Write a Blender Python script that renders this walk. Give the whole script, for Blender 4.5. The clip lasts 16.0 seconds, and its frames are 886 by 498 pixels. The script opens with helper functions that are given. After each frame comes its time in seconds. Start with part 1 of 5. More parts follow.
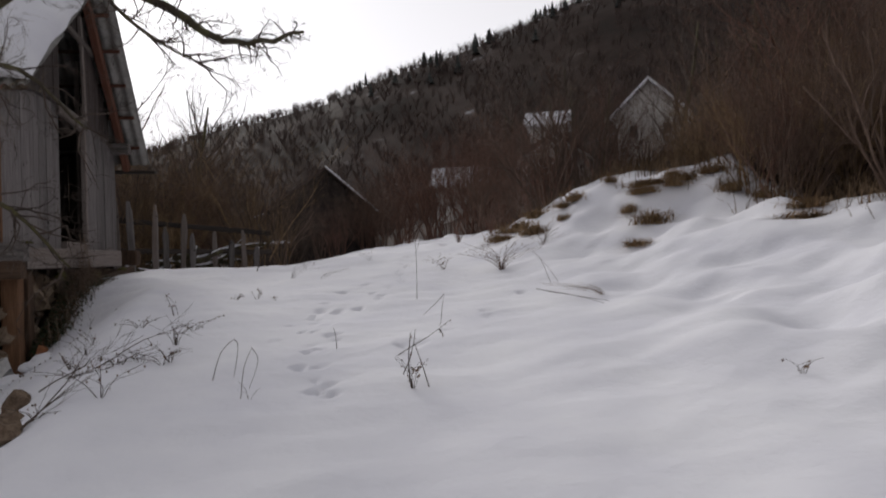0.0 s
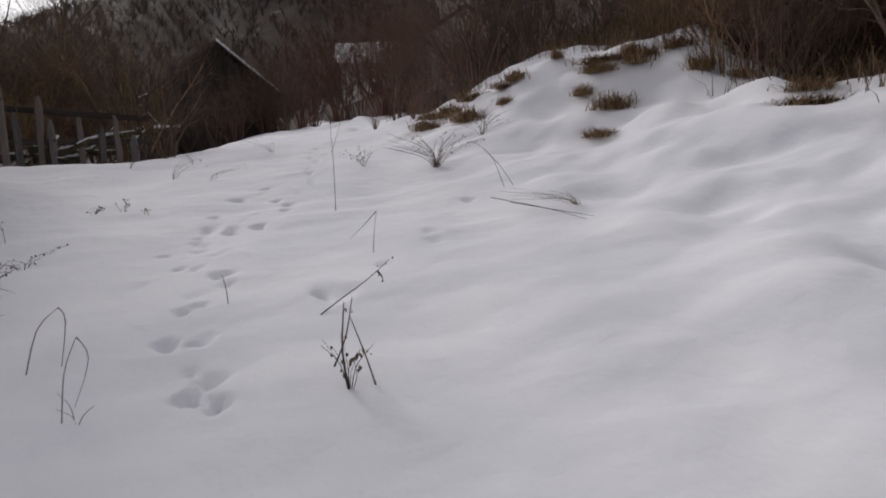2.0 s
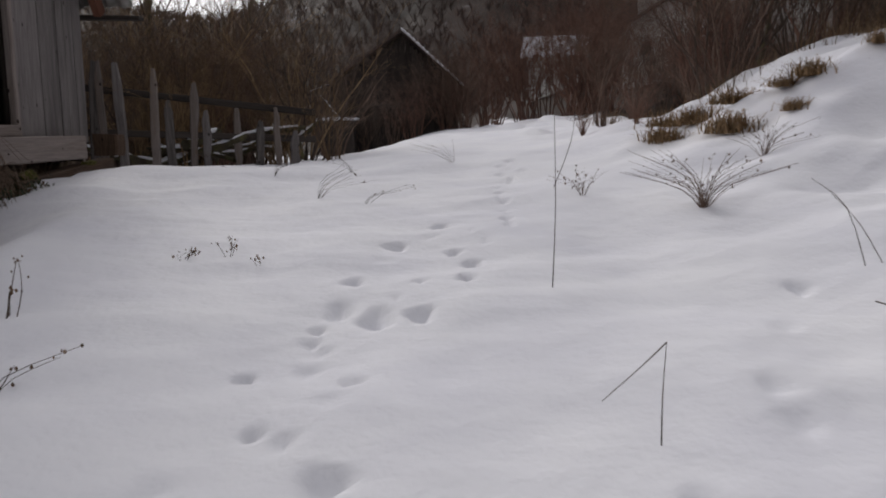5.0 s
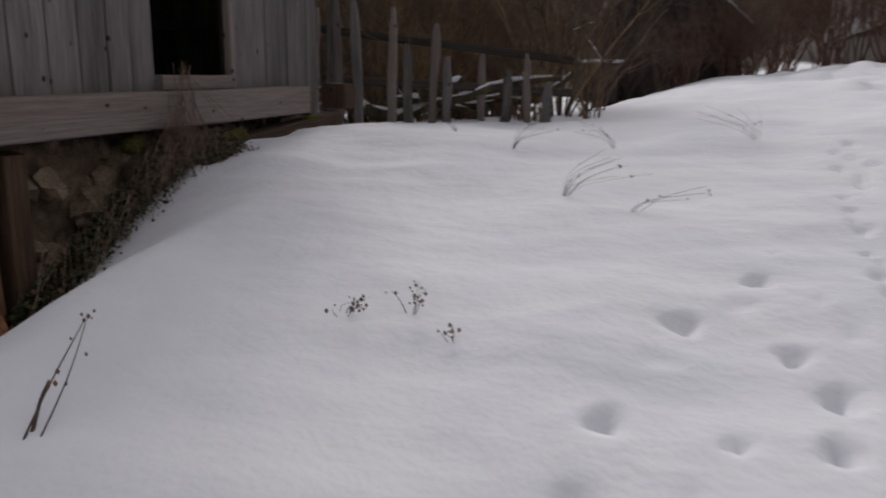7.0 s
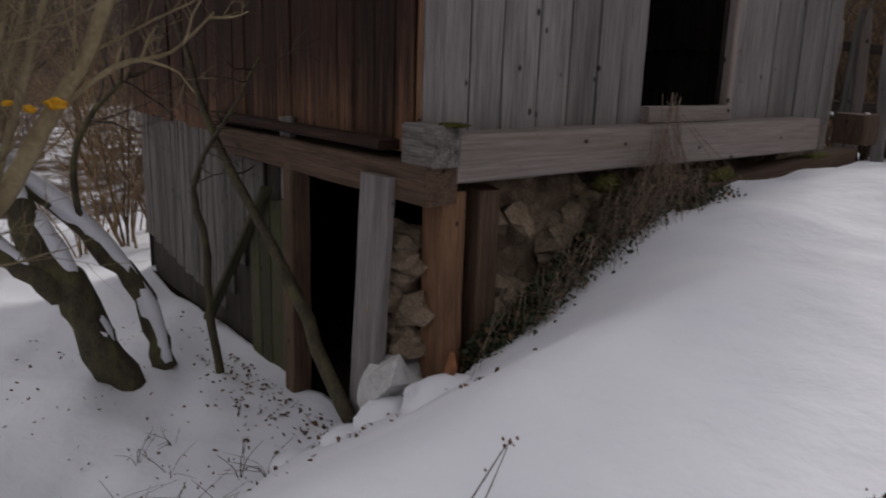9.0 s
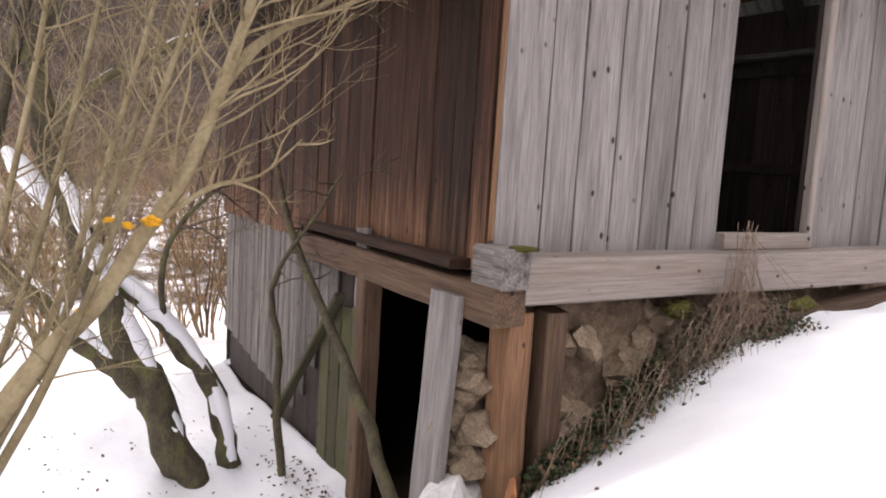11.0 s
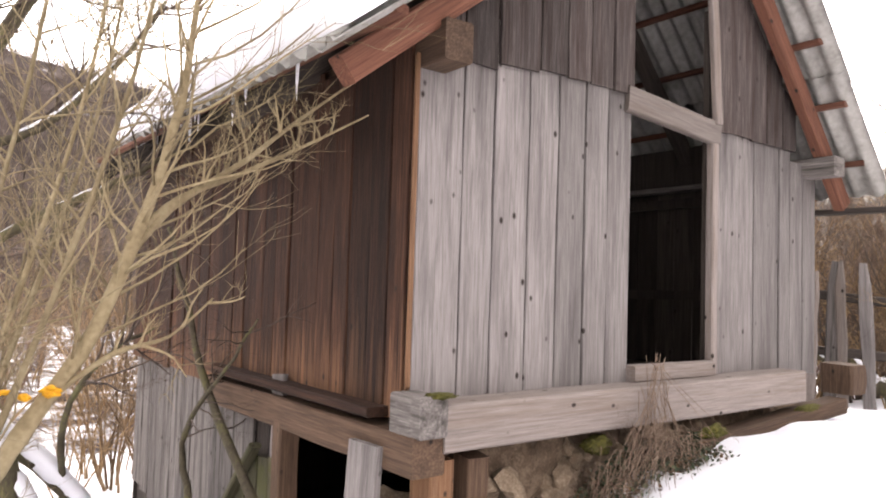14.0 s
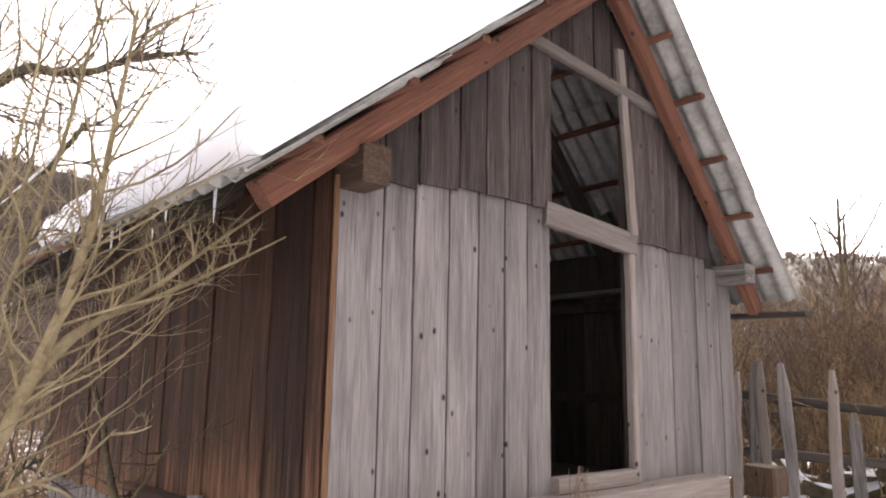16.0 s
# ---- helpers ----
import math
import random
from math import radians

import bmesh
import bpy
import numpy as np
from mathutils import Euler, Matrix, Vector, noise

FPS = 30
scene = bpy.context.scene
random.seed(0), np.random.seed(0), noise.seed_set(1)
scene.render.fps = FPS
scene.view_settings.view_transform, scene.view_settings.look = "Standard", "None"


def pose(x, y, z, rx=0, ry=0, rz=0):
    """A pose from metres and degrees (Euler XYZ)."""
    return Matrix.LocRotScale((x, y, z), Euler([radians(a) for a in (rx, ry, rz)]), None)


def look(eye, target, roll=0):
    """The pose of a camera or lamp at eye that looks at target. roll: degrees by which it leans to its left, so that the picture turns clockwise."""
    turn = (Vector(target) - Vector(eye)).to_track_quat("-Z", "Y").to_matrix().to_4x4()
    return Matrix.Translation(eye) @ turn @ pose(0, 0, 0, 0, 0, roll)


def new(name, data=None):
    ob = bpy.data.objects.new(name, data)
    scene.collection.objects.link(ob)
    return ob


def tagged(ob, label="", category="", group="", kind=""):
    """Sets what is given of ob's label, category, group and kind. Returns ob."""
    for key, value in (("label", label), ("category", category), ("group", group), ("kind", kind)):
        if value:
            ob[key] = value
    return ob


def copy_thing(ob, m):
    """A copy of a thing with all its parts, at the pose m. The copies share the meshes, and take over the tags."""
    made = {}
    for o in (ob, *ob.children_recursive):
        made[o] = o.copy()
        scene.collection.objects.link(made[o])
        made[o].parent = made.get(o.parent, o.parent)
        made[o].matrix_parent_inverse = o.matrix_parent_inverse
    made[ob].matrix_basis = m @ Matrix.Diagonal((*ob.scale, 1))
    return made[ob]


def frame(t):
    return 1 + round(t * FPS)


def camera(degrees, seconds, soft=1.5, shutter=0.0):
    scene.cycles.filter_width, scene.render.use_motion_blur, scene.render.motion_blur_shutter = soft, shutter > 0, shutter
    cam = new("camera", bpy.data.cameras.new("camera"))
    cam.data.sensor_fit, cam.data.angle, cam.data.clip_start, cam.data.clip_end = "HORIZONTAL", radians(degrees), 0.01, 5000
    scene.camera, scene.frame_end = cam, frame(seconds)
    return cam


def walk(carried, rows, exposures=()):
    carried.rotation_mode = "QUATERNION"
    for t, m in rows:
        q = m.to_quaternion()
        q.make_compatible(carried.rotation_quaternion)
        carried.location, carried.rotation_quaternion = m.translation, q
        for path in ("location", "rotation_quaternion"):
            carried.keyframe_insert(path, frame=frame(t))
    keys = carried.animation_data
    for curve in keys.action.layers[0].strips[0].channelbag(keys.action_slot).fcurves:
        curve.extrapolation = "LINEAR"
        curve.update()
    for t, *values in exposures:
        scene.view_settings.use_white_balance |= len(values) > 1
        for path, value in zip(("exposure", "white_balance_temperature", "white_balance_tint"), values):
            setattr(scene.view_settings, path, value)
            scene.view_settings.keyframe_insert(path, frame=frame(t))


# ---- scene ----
cam = camera(61.1, 16.0, soft=1.9, shutter=0.35)
PATH = [
    (0, (-0.406, -0.553, 1.261), (-0.139, 1.428, 1.297), -2.1),
    (0.5, (-0.375, -0.046, 1.247), (-0.162, 1.941, 1.163), -3.0),
    (1, (-0.454, 0.376, 1.297), (-0.281, 2.363, 1.155), -6.1),
    (1.5, (-0.383, 0.855, 1.352), (0.067, 2.789, 1.111), -2.3),
    (2, (-0.33, 1.269, 1.44), (0.164, 3.185, 1.149), -2.6),
    (2.5, (-0.387, 1.679, 1.504), (0.147, 3.59, 1.251), 1.1),
    (3, (-0.34, 2.154, 1.521), (0.05, 4.107, 1.339), 0.2),
    (3.5, (-0.346, 2.624, 1.587), (-0.154, 4.596, 1.317), 0.9),
    (3.7, (-0.362, 2.843, 1.588), (-0.208, 4.823, 1.355), 0.6),
    (5.8, (-0.156, 4.902, 1.65), (-0.263, 6.866, 1.291), -0.4),
    (6, (-0.15, 5.13, 1.688), (-0.382, 7.08, 1.31), 1.1),
    (6.5, (-0.256, 5.522, 1.772), (-0.697, 7.434, 1.383), 1.9),
    (7, (-0.469, 5.988, 1.81), (-1.057, 7.846, 1.359), 1.1),
    (7.5, (-0.543, 6.327, 1.858), (-1.484, 8.043, 1.447), 1.8),
    (8, (-0.71, 6.52, 1.893), (-1.888, 8.094, 1.528), 4.1),
    (8.5, (-0.888, 6.596, 1.949), (-2.294, 7.951, 1.516), 3.8),
    (9, (-0.948, 6.611, 1.983), (-2.493, 7.791, 1.518), 1.8),
    (9.5, (-0.985, 6.625, 2.007), (-2.627, 7.692, 1.6), 2.1),
    (9.7, (-0.96, 6.619, 2.025), (-2.622, 7.663, 1.64), 2.5),
    (11.8, (-0.912, 6.614, 2.158), (-2.59, 7.695, 2.025), 3.6),
    (12, (-0.979, 6.602, 2.167), (-2.642, 7.709, 2.055), 3.4),
    (12.5, (-0.951, 6.595, 2.19), (-2.615, 7.702, 2.129), 2.8),
    (13, (-0.872, 6.612, 2.205), (-2.538, 7.719, 2.182), 1.9),
    (13.5, (-0.882, 6.612, 2.242), (-2.513, 7.767, 2.29), 1.3),
    (14, (-0.859, 6.616, 2.27), (-2.456, 7.815, 2.381), 1.8),
    (14.5, (-0.86, 6.624, 2.32), (-2.428, 7.854, 2.486), 1.5),
    (15, (-0.822, 6.646, 2.372), (-2.363, 7.9, 2.598), 0.6),
    (15.5, (-0.739, 6.664, 2.406), (-2.257, 7.933, 2.7), 0.7),
    (16, (-0.714, 6.683, 2.438), (-2.198, 7.977, 2.788), 1.0),
]
EXPOSURES = [(0.0, -0.1, 6500, 10), (3.7, 0.0, 6500, 10), (6.5, 0.05, 6500, 10), (8.5, 0.1, 6500, 10), (9.5, 0.9, 6500, 10), (9.9, 1.2, 6550, 10), (11.5, 2.85, 6950, 12), (12.0, 2.95, 7000, 12), (14.0, 2.85, 7000, 12), (16.0, 2.4, 6950, 12)]
walk(cam, [(t, look(eye, target, roll)) for t, eye, target, roll in PATH], EXPOSURES)


# ---- sky and light: a bright overcast winter sky ----
SUN_EL, SUN_AZ = radians(28), radians(-22)
world = bpy.data.worlds.new("overcast_sky")
scene.world = world
world.use_nodes = True
wn, wl = world.node_tree.nodes, world.node_tree.links
wn.clear()
sky = wn.new("ShaderNodeTexSky")
sky.sky_type, sky.sun_disc = "NISHITA", False
sky.sun_elevation, sky.sun_rotation = SUN_EL, SUN_AZ
sky.air_density, sky.dust_density = 1.0, 4.0
grey = wn.new("ShaderNodeHueSaturation")
grey.inputs["Saturation"].default_value = 0.15
cloud = wn.new("ShaderNodeMixRGB")
cloud.inputs[0].default_value = 0.85
where = wn.new("ShaderNodeTexCoord")
split = wn.new("ShaderNodeSeparateXYZ")
veil = wn.new("ShaderNodeValToRGB")
for stop, level in zip((veil.color_ramp.elements[0], veil.color_ramp.elements[1]), ((0.0, 1.0), (0.75, 0.5))):
    stop.position, stop.color = level[0], (level[1] * 0.985, level[1] * 0.97, level[1] * 1.02, 1)
bright = wn.new("ShaderNodeVectorMath")
bright.operation = "SCALE"
wl.new(where.outputs["Generated"], split.inputs[0])
wl.new(split.outputs["Z"], veil.inputs[0])
toward = wn.new("ShaderNodeVectorMath")
toward.operation = "DOT_PRODUCT"
toward.inputs[1].default_value = (math.sin(radians(-35)), math.cos(radians(-35)), 0)
glow = wn.new("ShaderNodeMapRange")
glow.inputs["From Min"].default_value, glow.inputs["From Max"].default_value = -1, 1
glow.inputs["To Min"].default_value, glow.inputs["To Max"].default_value = 0.45 * 13, 1.12 * 13
wl.new(where.outputs["Generated"], toward.inputs[0])
wl.new(toward.outputs["Value"], glow.inputs["Value"])
wl.new(glow.outputs[0], bright.inputs[3])
wl.new(veil.outputs[0], bright.inputs[0])
wl.new(bright.outputs[0], cloud.inputs[2])
bg = wn.new("ShaderNodeBackground")
bg.inputs["Strength"].default_value = 0.095
wo = wn.new("ShaderNodeOutputWorld")
wl.new(sky.outputs[0], grey.inputs["Color"])
wl.new(grey.outputs[0], cloud.inputs[1])
wl.new(cloud.outputs[0], bg.inputs["Color"])
wl.new(bg.outputs[0], wo.inputs["Surface"])
sun_data = bpy.data.lights.new("sun", "SUN")
sun_data.energy, sun_data.angle, sun_data.color = 1.5, radians(14), (1.0, 0.96, 0.92)
sun = new("sun", sun_data)
sun.matrix_world = look((0, 0, 30), (0 - 30 * math.sin(SUN_AZ), -30 * math.cos(SUN_AZ), 30 - 30 * math.tan(SUN_EL)))


# ---- materials ----
def material(name):
    m = bpy.data.materials.new(name)
    m.use_nodes = True
    n, l = m.node_tree.nodes, m.node_tree.links
    b = n["Principled BSDF"]
    b.inputs["Specular IOR Level"].default_value = 0.25
    return m, n, l, b


def ramp(n, stops):
    r = n.new("ShaderNodeValToRGB")
    e = r.color_ramp.elements
    while len(e) < len(stops):
        e.new(0.5)
    for k, (p, c) in zip(e, stops):
        k.position, k.color = p, (*c, 1)
    return r


def coords(n, l, scale, shuffle=True):
    tc = n.new("ShaderNodeTexCoord")
    mp = n.new("ShaderNodeMapping")
    mp.inputs["Scale"].default_value = scale
    l.new(tc.outputs["Object"], mp.inputs["Vector"])
    if shuffle:
        oi = n.new("ShaderNodeObjectInfo")
        mu = n.new("ShaderNodeMath")
        mu.operation = "MULTIPLY"
        mu.inputs[1].default_value = 37.0
        l.new(oi.outputs["Random"], mu.inputs[0])
        l.new(mu.outputs[0], mp.inputs["Location"])
    return mp


def noise_node(n, l, vec, scale, detail=4, rough=0.55):
    t = n.new("ShaderNodeTexNoise")
    t.inputs["Scale"].default_value, t.inputs["Detail"].default_value = scale, detail
    t.inputs["Roughness"].default_value = rough
    l.new(vec.outputs[0], t.inputs["Vector"])
    return t


def mix(n, l, a, b, f, kind="MIX"):
    m = n.new("ShaderNodeMixRGB")
    m.blend_type = kind
    for k, v in ((0, f), (1, a), (2, b)):
        if hasattr(v, "is_linked"):
            l.new(v, m.inputs[k])
        else:
            m.inputs[k].default_value = v if k == 0 else (*v, 1)
    return m.outputs[0]


def bump(n, l, b, height, strength, dist=0.01):
    bp = n.new("ShaderNodeBump")
    bp.inputs["Strength"].default_value, bp.inputs["Distance"].default_value = strength, dist
    l.new(height, bp.inputs["Height"])
    l.new(bp.outputs[0], b.inputs["Normal"])


def wood(name, dark, mid, light, stain=(0.03, 0.025, 0.022), stain_amount=0.5, grain=(70, 70, 2.2), moss=None, spread=0.35, bleach=None, drip=None):
    """Weathered boards: grain along local z, stains, knots and a change of tone from board to board."""
    m, n, l, b = material(name)
    v = coords(n, l, grain)
    fine = noise_node(n, l, v, 1.0, 8, 0.7)
    v0 = coords(n, l, (260, 260, 5))
    hair = noise_node(n, l, v0, 1.0, 3, 0.6)
    c = ramp(n, [(0.22, dark), (0.5, mid), (0.78, light)])
    l.new(fine.outputs["Fac"], c.inputs[0])
    rh = ramp(n, [(0.3, (0.55, 0.53, 0.52)), (0.55, (1, 1, 1))])
    l.new(hair.outputs["Fac"], rh.inputs[0])
    col = mix(n, l, c.outputs[0], rh.outputs[0], 0.55, "MULTIPLY")
    v2 = coords(n, l, (9, 9, 0.75))
    big = noise_node(n, l, v2, 1.2, 9, 0.68)
    r2 = ramp(n, [(0.47, (0, 0, 0)), (0.66, (1, 1, 1))])
    l.new(big.outputs["Fac"], r2.inputs[0])
    sf = n.new("ShaderNodeMath")
    sf.operation, sf.inputs[1].default_value = "MULTIPLY", stain_amount
    l.new(r2.outputs[0], sf.inputs[0])
    col = mix(n, l, col, stain, sf.outputs[0])
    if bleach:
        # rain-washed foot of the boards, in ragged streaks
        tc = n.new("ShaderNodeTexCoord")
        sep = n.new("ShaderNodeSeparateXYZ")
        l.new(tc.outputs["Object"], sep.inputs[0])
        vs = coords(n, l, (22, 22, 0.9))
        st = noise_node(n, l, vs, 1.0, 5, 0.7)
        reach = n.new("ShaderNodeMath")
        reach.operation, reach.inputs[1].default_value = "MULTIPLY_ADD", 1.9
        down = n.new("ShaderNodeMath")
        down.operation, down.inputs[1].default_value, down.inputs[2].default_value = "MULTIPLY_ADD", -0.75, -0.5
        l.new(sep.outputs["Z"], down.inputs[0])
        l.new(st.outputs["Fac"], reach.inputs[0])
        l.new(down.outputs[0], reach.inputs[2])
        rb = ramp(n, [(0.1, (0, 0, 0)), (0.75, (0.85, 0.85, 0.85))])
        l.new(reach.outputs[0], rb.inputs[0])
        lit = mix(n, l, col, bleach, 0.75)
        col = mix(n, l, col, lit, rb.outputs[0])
    if drip:
        # dark runs of old rain water below the upper ends of the boards
        tc = n.new("ShaderNodeTexCoord")
        sep = n.new("ShaderNodeSeparateXYZ")
        l.new(tc.outputs["Object"], sep.inputs[0])
        vs = coords(n, l, (8, 8, 0.7))
        st = noise_node(n, l, vs, 1.0, 6, 0.75)
        rise = n.new("ShaderNodeMath")
        rise.operation, rise.inputs[1].default_value, rise.inputs[2].default_value = "MULTIPLY_ADD", 0.55, -1.75
        l.new(sep.outputs["Z"], rise.inputs[0])
        runs = n.new("ShaderNodeMath")
        runs.operation, runs.inputs[1].default_value = "MULTIPLY_ADD", 2.2
        l.new(st.outputs["Fac"], runs.inputs[0])
        l.new(rise.outputs[0], runs.inputs[2])
        rd = ramp(n, [(0.2, (0, 0, 0)), (0.85, (0.8, 0.8, 0.8))])
        l.new(runs.outputs[0], rd.inputs[0])
        col = mix(n, l, col, drip, rd.outputs[0])
    # knots
    v3 = coords(n, l, (5.0, 5.0, 3.4))
    vo = n.new("ShaderNodeTexVoronoi")
    vo.inputs["Scale"].default_value = 1.3
    l.new(v3.outputs[0], vo.inputs["Vector"])
    rk = ramp(n, [(0.065, (1, 1, 1)), (0.125, (0, 0, 0))])
    l.new(vo.outputs["Distance"], rk.inputs[0])
    col = mix(n, l, col, (0.018, 0.013, 0.01), rk.outputs[0])
    if moss:
        vm = coords(n, l, (5, 5, 5))
        nm = noise_node(n, l, vm, 1.0, 5)
        rm = ramp(n, [(0.52, (0, 0, 0)), (0.62, (1, 1, 1))])
        l.new(nm.outputs["Fac"], rm.inputs[0])
        col = mix(n, l, col, moss, rm.outputs[0])
    oi = n.new("ShaderNodeObjectInfo")
    mr = n.new("ShaderNodeMapRange")
    mr.inputs["To Min"].default_value, mr.inputs["To Max"].default_value = 1 - spread, 1 + spread
    l.new(oi.outputs["Random"], mr.inputs["Value"])
    hs = n.new("ShaderNodeHueSaturation")
    l.new(col, hs.inputs["Color"])
    l.new(mr.outputs[0], hs.inputs["Value"])
    l.new(hs.outputs[0], b.inputs["Base Color"])
    b.inputs["Roughness"].default_value = 0.85
    bump(n, l, b, fine.outputs["Fac"], 0.6, 0.006)
    return m


def rough_stuff(name, stops, scale=4.0, rough=0.9, relief=0.4, dist=0.01, stretch=(1, 1, 1), island=0.0):
    """Earth, stone, bark, plaster: noise at two scales through a colour ramp."""
    m, n, l, b = material(name)
    v = coords(n, l, stretch)
    a = noise_node(n, l, v, scale, 6, 0.6)
    f = noise_node(n, l, v, scale * 7, 4, 0.6)
    add = n.new("ShaderNodeMath")
    add.operation = "MULTIPLY_ADD"
    add.inputs[1].default_value = 0.35
    l.new(f.outputs["Fac"], add.inputs[0])
    sc = n.new("ShaderNodeMath")
    sc.operation, sc.inputs[1].default_value = "MULTIPLY", 0.65
    l.new(a.outputs["Fac"], sc.inputs[0])
    l.new(sc.outputs[0], add.inputs[2])
    c = ramp(n, stops)
    l.new(add.outputs[0], c.inputs[0])
    col = c.outputs[0]
    if island:
        g = n.new("ShaderNodeNewGeometry")
        mr = n.new("ShaderNodeMapRange")
        mr.inputs["To Min"].default_value, mr.inputs["To Max"].default_value = 1 - island, 1 + island
        l.new(g.outputs["Random Per Island"], mr.inputs["Value"])
        hs = n.new("ShaderNodeHueSaturation")
        l.new(col, hs.inputs["Color"])
        l.new(mr.outputs[0], hs.inputs["Value"])
        col = hs.outputs[0]
    l.new(col, b.inputs["Base Color"])
    b.inputs["Roughness"].default_value = rough
    bump(n, l, b, add.outputs[0], relief, dist)
    return m


def snow_material(name):
    m, n, l, b = material(name)
    v = coords(n, l, (1, 1, 1), False)
    a = noise_node(n, l, v, 1.1, 3)
    c = ramp(n, [(0.3, (0.70, 0.70, 0.75)), (0.7, (0.78, 0.78, 0.81))])
    l.new(a.outputs["Fac"], c.inputs[0])
    l.new(c.outputs[0], b.inputs["Base Color"])
    b.inputs["Roughness"].default_value = 0.7
    b.inputs["Specular IOR Level"].default_value = 0.15
    f = noise_node(n, l, v, 26, 4, 0.6)
    g = noise_node(n, l, v, 5, 3, 0.5)
    ad = n.new("ShaderNodeMath")
    ad.operation, ad.inputs[1].default_value = "MULTIPLY_ADD", 0.15
    l.new(f.outputs["Fac"], ad.inputs[0])
    l.new(g.outputs["Fac"], ad.inputs[2])
    bump(n, l, b, ad.outputs[0], 0.35, 0.03)
    return m


def ground_material():
    """Snow with bare earth and dead growth on the far slopes."""
    m, n, l, b = material("snow_ground")
    v = coords(n, l, (1, 1, 1), False)
    a = noise_node(n, l, v, 1.1, 3)
    c = ramp(n, [(0.3, (0.70, 0.70, 0.75)), (0.7, (0.78, 0.78, 0.81))])
    l.new(a.outputs["Fac"], c.inputs[0])
    w = noise_node(n, l, v, 0.045, 9, 0.72)
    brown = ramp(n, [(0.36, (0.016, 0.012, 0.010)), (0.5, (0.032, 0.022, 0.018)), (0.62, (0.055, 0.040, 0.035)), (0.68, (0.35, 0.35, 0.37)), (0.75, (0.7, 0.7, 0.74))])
    l.new(w.outputs["Fac"], brown.inputs[0])
    at = n.new("ShaderNodeAttribute")
    at.attribute_name = "growth"
    near = noise_node(n, l, v, 0.9, 6, 0.7)
    ma = n.new("ShaderNodeMath")
    ma.operation = "MULTIPLY_ADD"
    ma.inputs[1].default_value, ma.inputs[2].default_value = 0.9, -0.45
    l.new(near.outputs["Fac"], ma.inputs[0])
    sm = n.new("ShaderNodeMath")
    sm.operation = "ADD"
    l.new(ma.outputs[0], sm.inputs[0])
    l.new(at.outputs["Fac"], sm.inputs[1])
    rr = ramp(n, [(0.42, (0, 0, 0)), (0.58, (1, 1, 1))])
    l.new(sm.outputs[0], rr.inputs[0])
    l.new(mix(n, l, c.outputs[0], brown.outputs[0], rr.outputs[0]), b.inputs["Base Color"])
    b.inputs["Roughness"].default_value = 0.75
    b.inputs["Specular IOR Level"].default_value = 0.03
    f = noise_node(n, l, v, 26, 4, 0.6)
    g = noise_node(n, l, v, 5, 3, 0.5)
    ad = n.new("ShaderNodeMath")
    ad.operation, ad.inputs[1].default_value = "MULTIPLY_ADD", 0.15
    l.new(f.outputs["Fac"], ad.inputs[0])
    l.new(g.outputs["Fac"], ad.inputs[2])
    bump(n, l, b, ad.outputs[0], 0.45, 0.04)
    return m


SNOW = snow_material("snow")
GROUND = ground_material()
GREY_WOOD = wood("silvered_boards", (0.095, 0.083, 0.079), (0.19, 0.172, 0.166), (0.285, 0.262, 0.252), (0.075, 0.065, 0.064), 0.6, spread=0.2, drip=(0.05, 0.044, 0.043))
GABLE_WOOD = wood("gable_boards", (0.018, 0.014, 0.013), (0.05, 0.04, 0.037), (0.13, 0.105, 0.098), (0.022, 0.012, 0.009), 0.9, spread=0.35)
STAINED_WOOD = wood("stained_boards", (0.04, 0.034, 0.031), (0.135, 0.12, 0.113), (0.26, 0.235, 0.225), (0.022, 0.02, 0.016), 0.9, spread=0.25)
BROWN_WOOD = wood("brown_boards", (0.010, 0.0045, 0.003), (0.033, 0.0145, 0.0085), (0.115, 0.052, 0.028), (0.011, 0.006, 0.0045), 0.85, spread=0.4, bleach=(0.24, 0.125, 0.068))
BEAM_WOOD = wood("old_beam", (0.032, 0.020, 0.013), (0.095, 0.058, 0.038), (0.19, 0.125, 0.083), (0.035, 0.022, 0.015), 0.6)
RED_WOOD = wood("reddish_rafter", (0.05, 0.02, 0.013), (0.12, 0.05, 0.032), (0.19, 0.09, 0.058), (0.05, 0.022, 0.015), 0.5)
SILL_WOOD = wood("pale_sill", (0.095, 0.08, 0.072), (0.175, 0.148, 0.135), (0.245, 0.212, 0.195), (0.11, 0.08, 0.06), 0.5)
MOSSY_WOOD = wood("mossy_boards", (0.04, 0.037, 0.022), (0.085, 0.078, 0.045), (0.14, 0.125, 0.085), (0.03, 0.03, 0.02), 0.5, moss=(0.07, 0.07, 0.028))
ORANGE_WOOD = wood("rusty_post", (0.08, 0.040, 0.022), (0.18, 0.095, 0.052), (0.30, 0.18, 0.11), (0.05, 0.03, 0.02), 0.5)
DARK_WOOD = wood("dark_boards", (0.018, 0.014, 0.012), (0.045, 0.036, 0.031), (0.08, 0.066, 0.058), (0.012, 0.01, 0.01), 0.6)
SHEET = rough_stuff("asbestos_sheet", [(0.3, (0.13, 0.12, 0.11)), (0.5, (0.25, 0.24, 0.225)), (0.7, (0.36, 0.345, 0.325))], 3.0, 0.85, 0.2)
STONE = rough_stuff("field_stone", [(0.3, (0.10, 0.07, 0.048)), (0.5, (0.21, 0.155, 0.108)), (0.7, (0.36, 0.29, 0.22))], 6, 0.9, 0.6, 0.02)
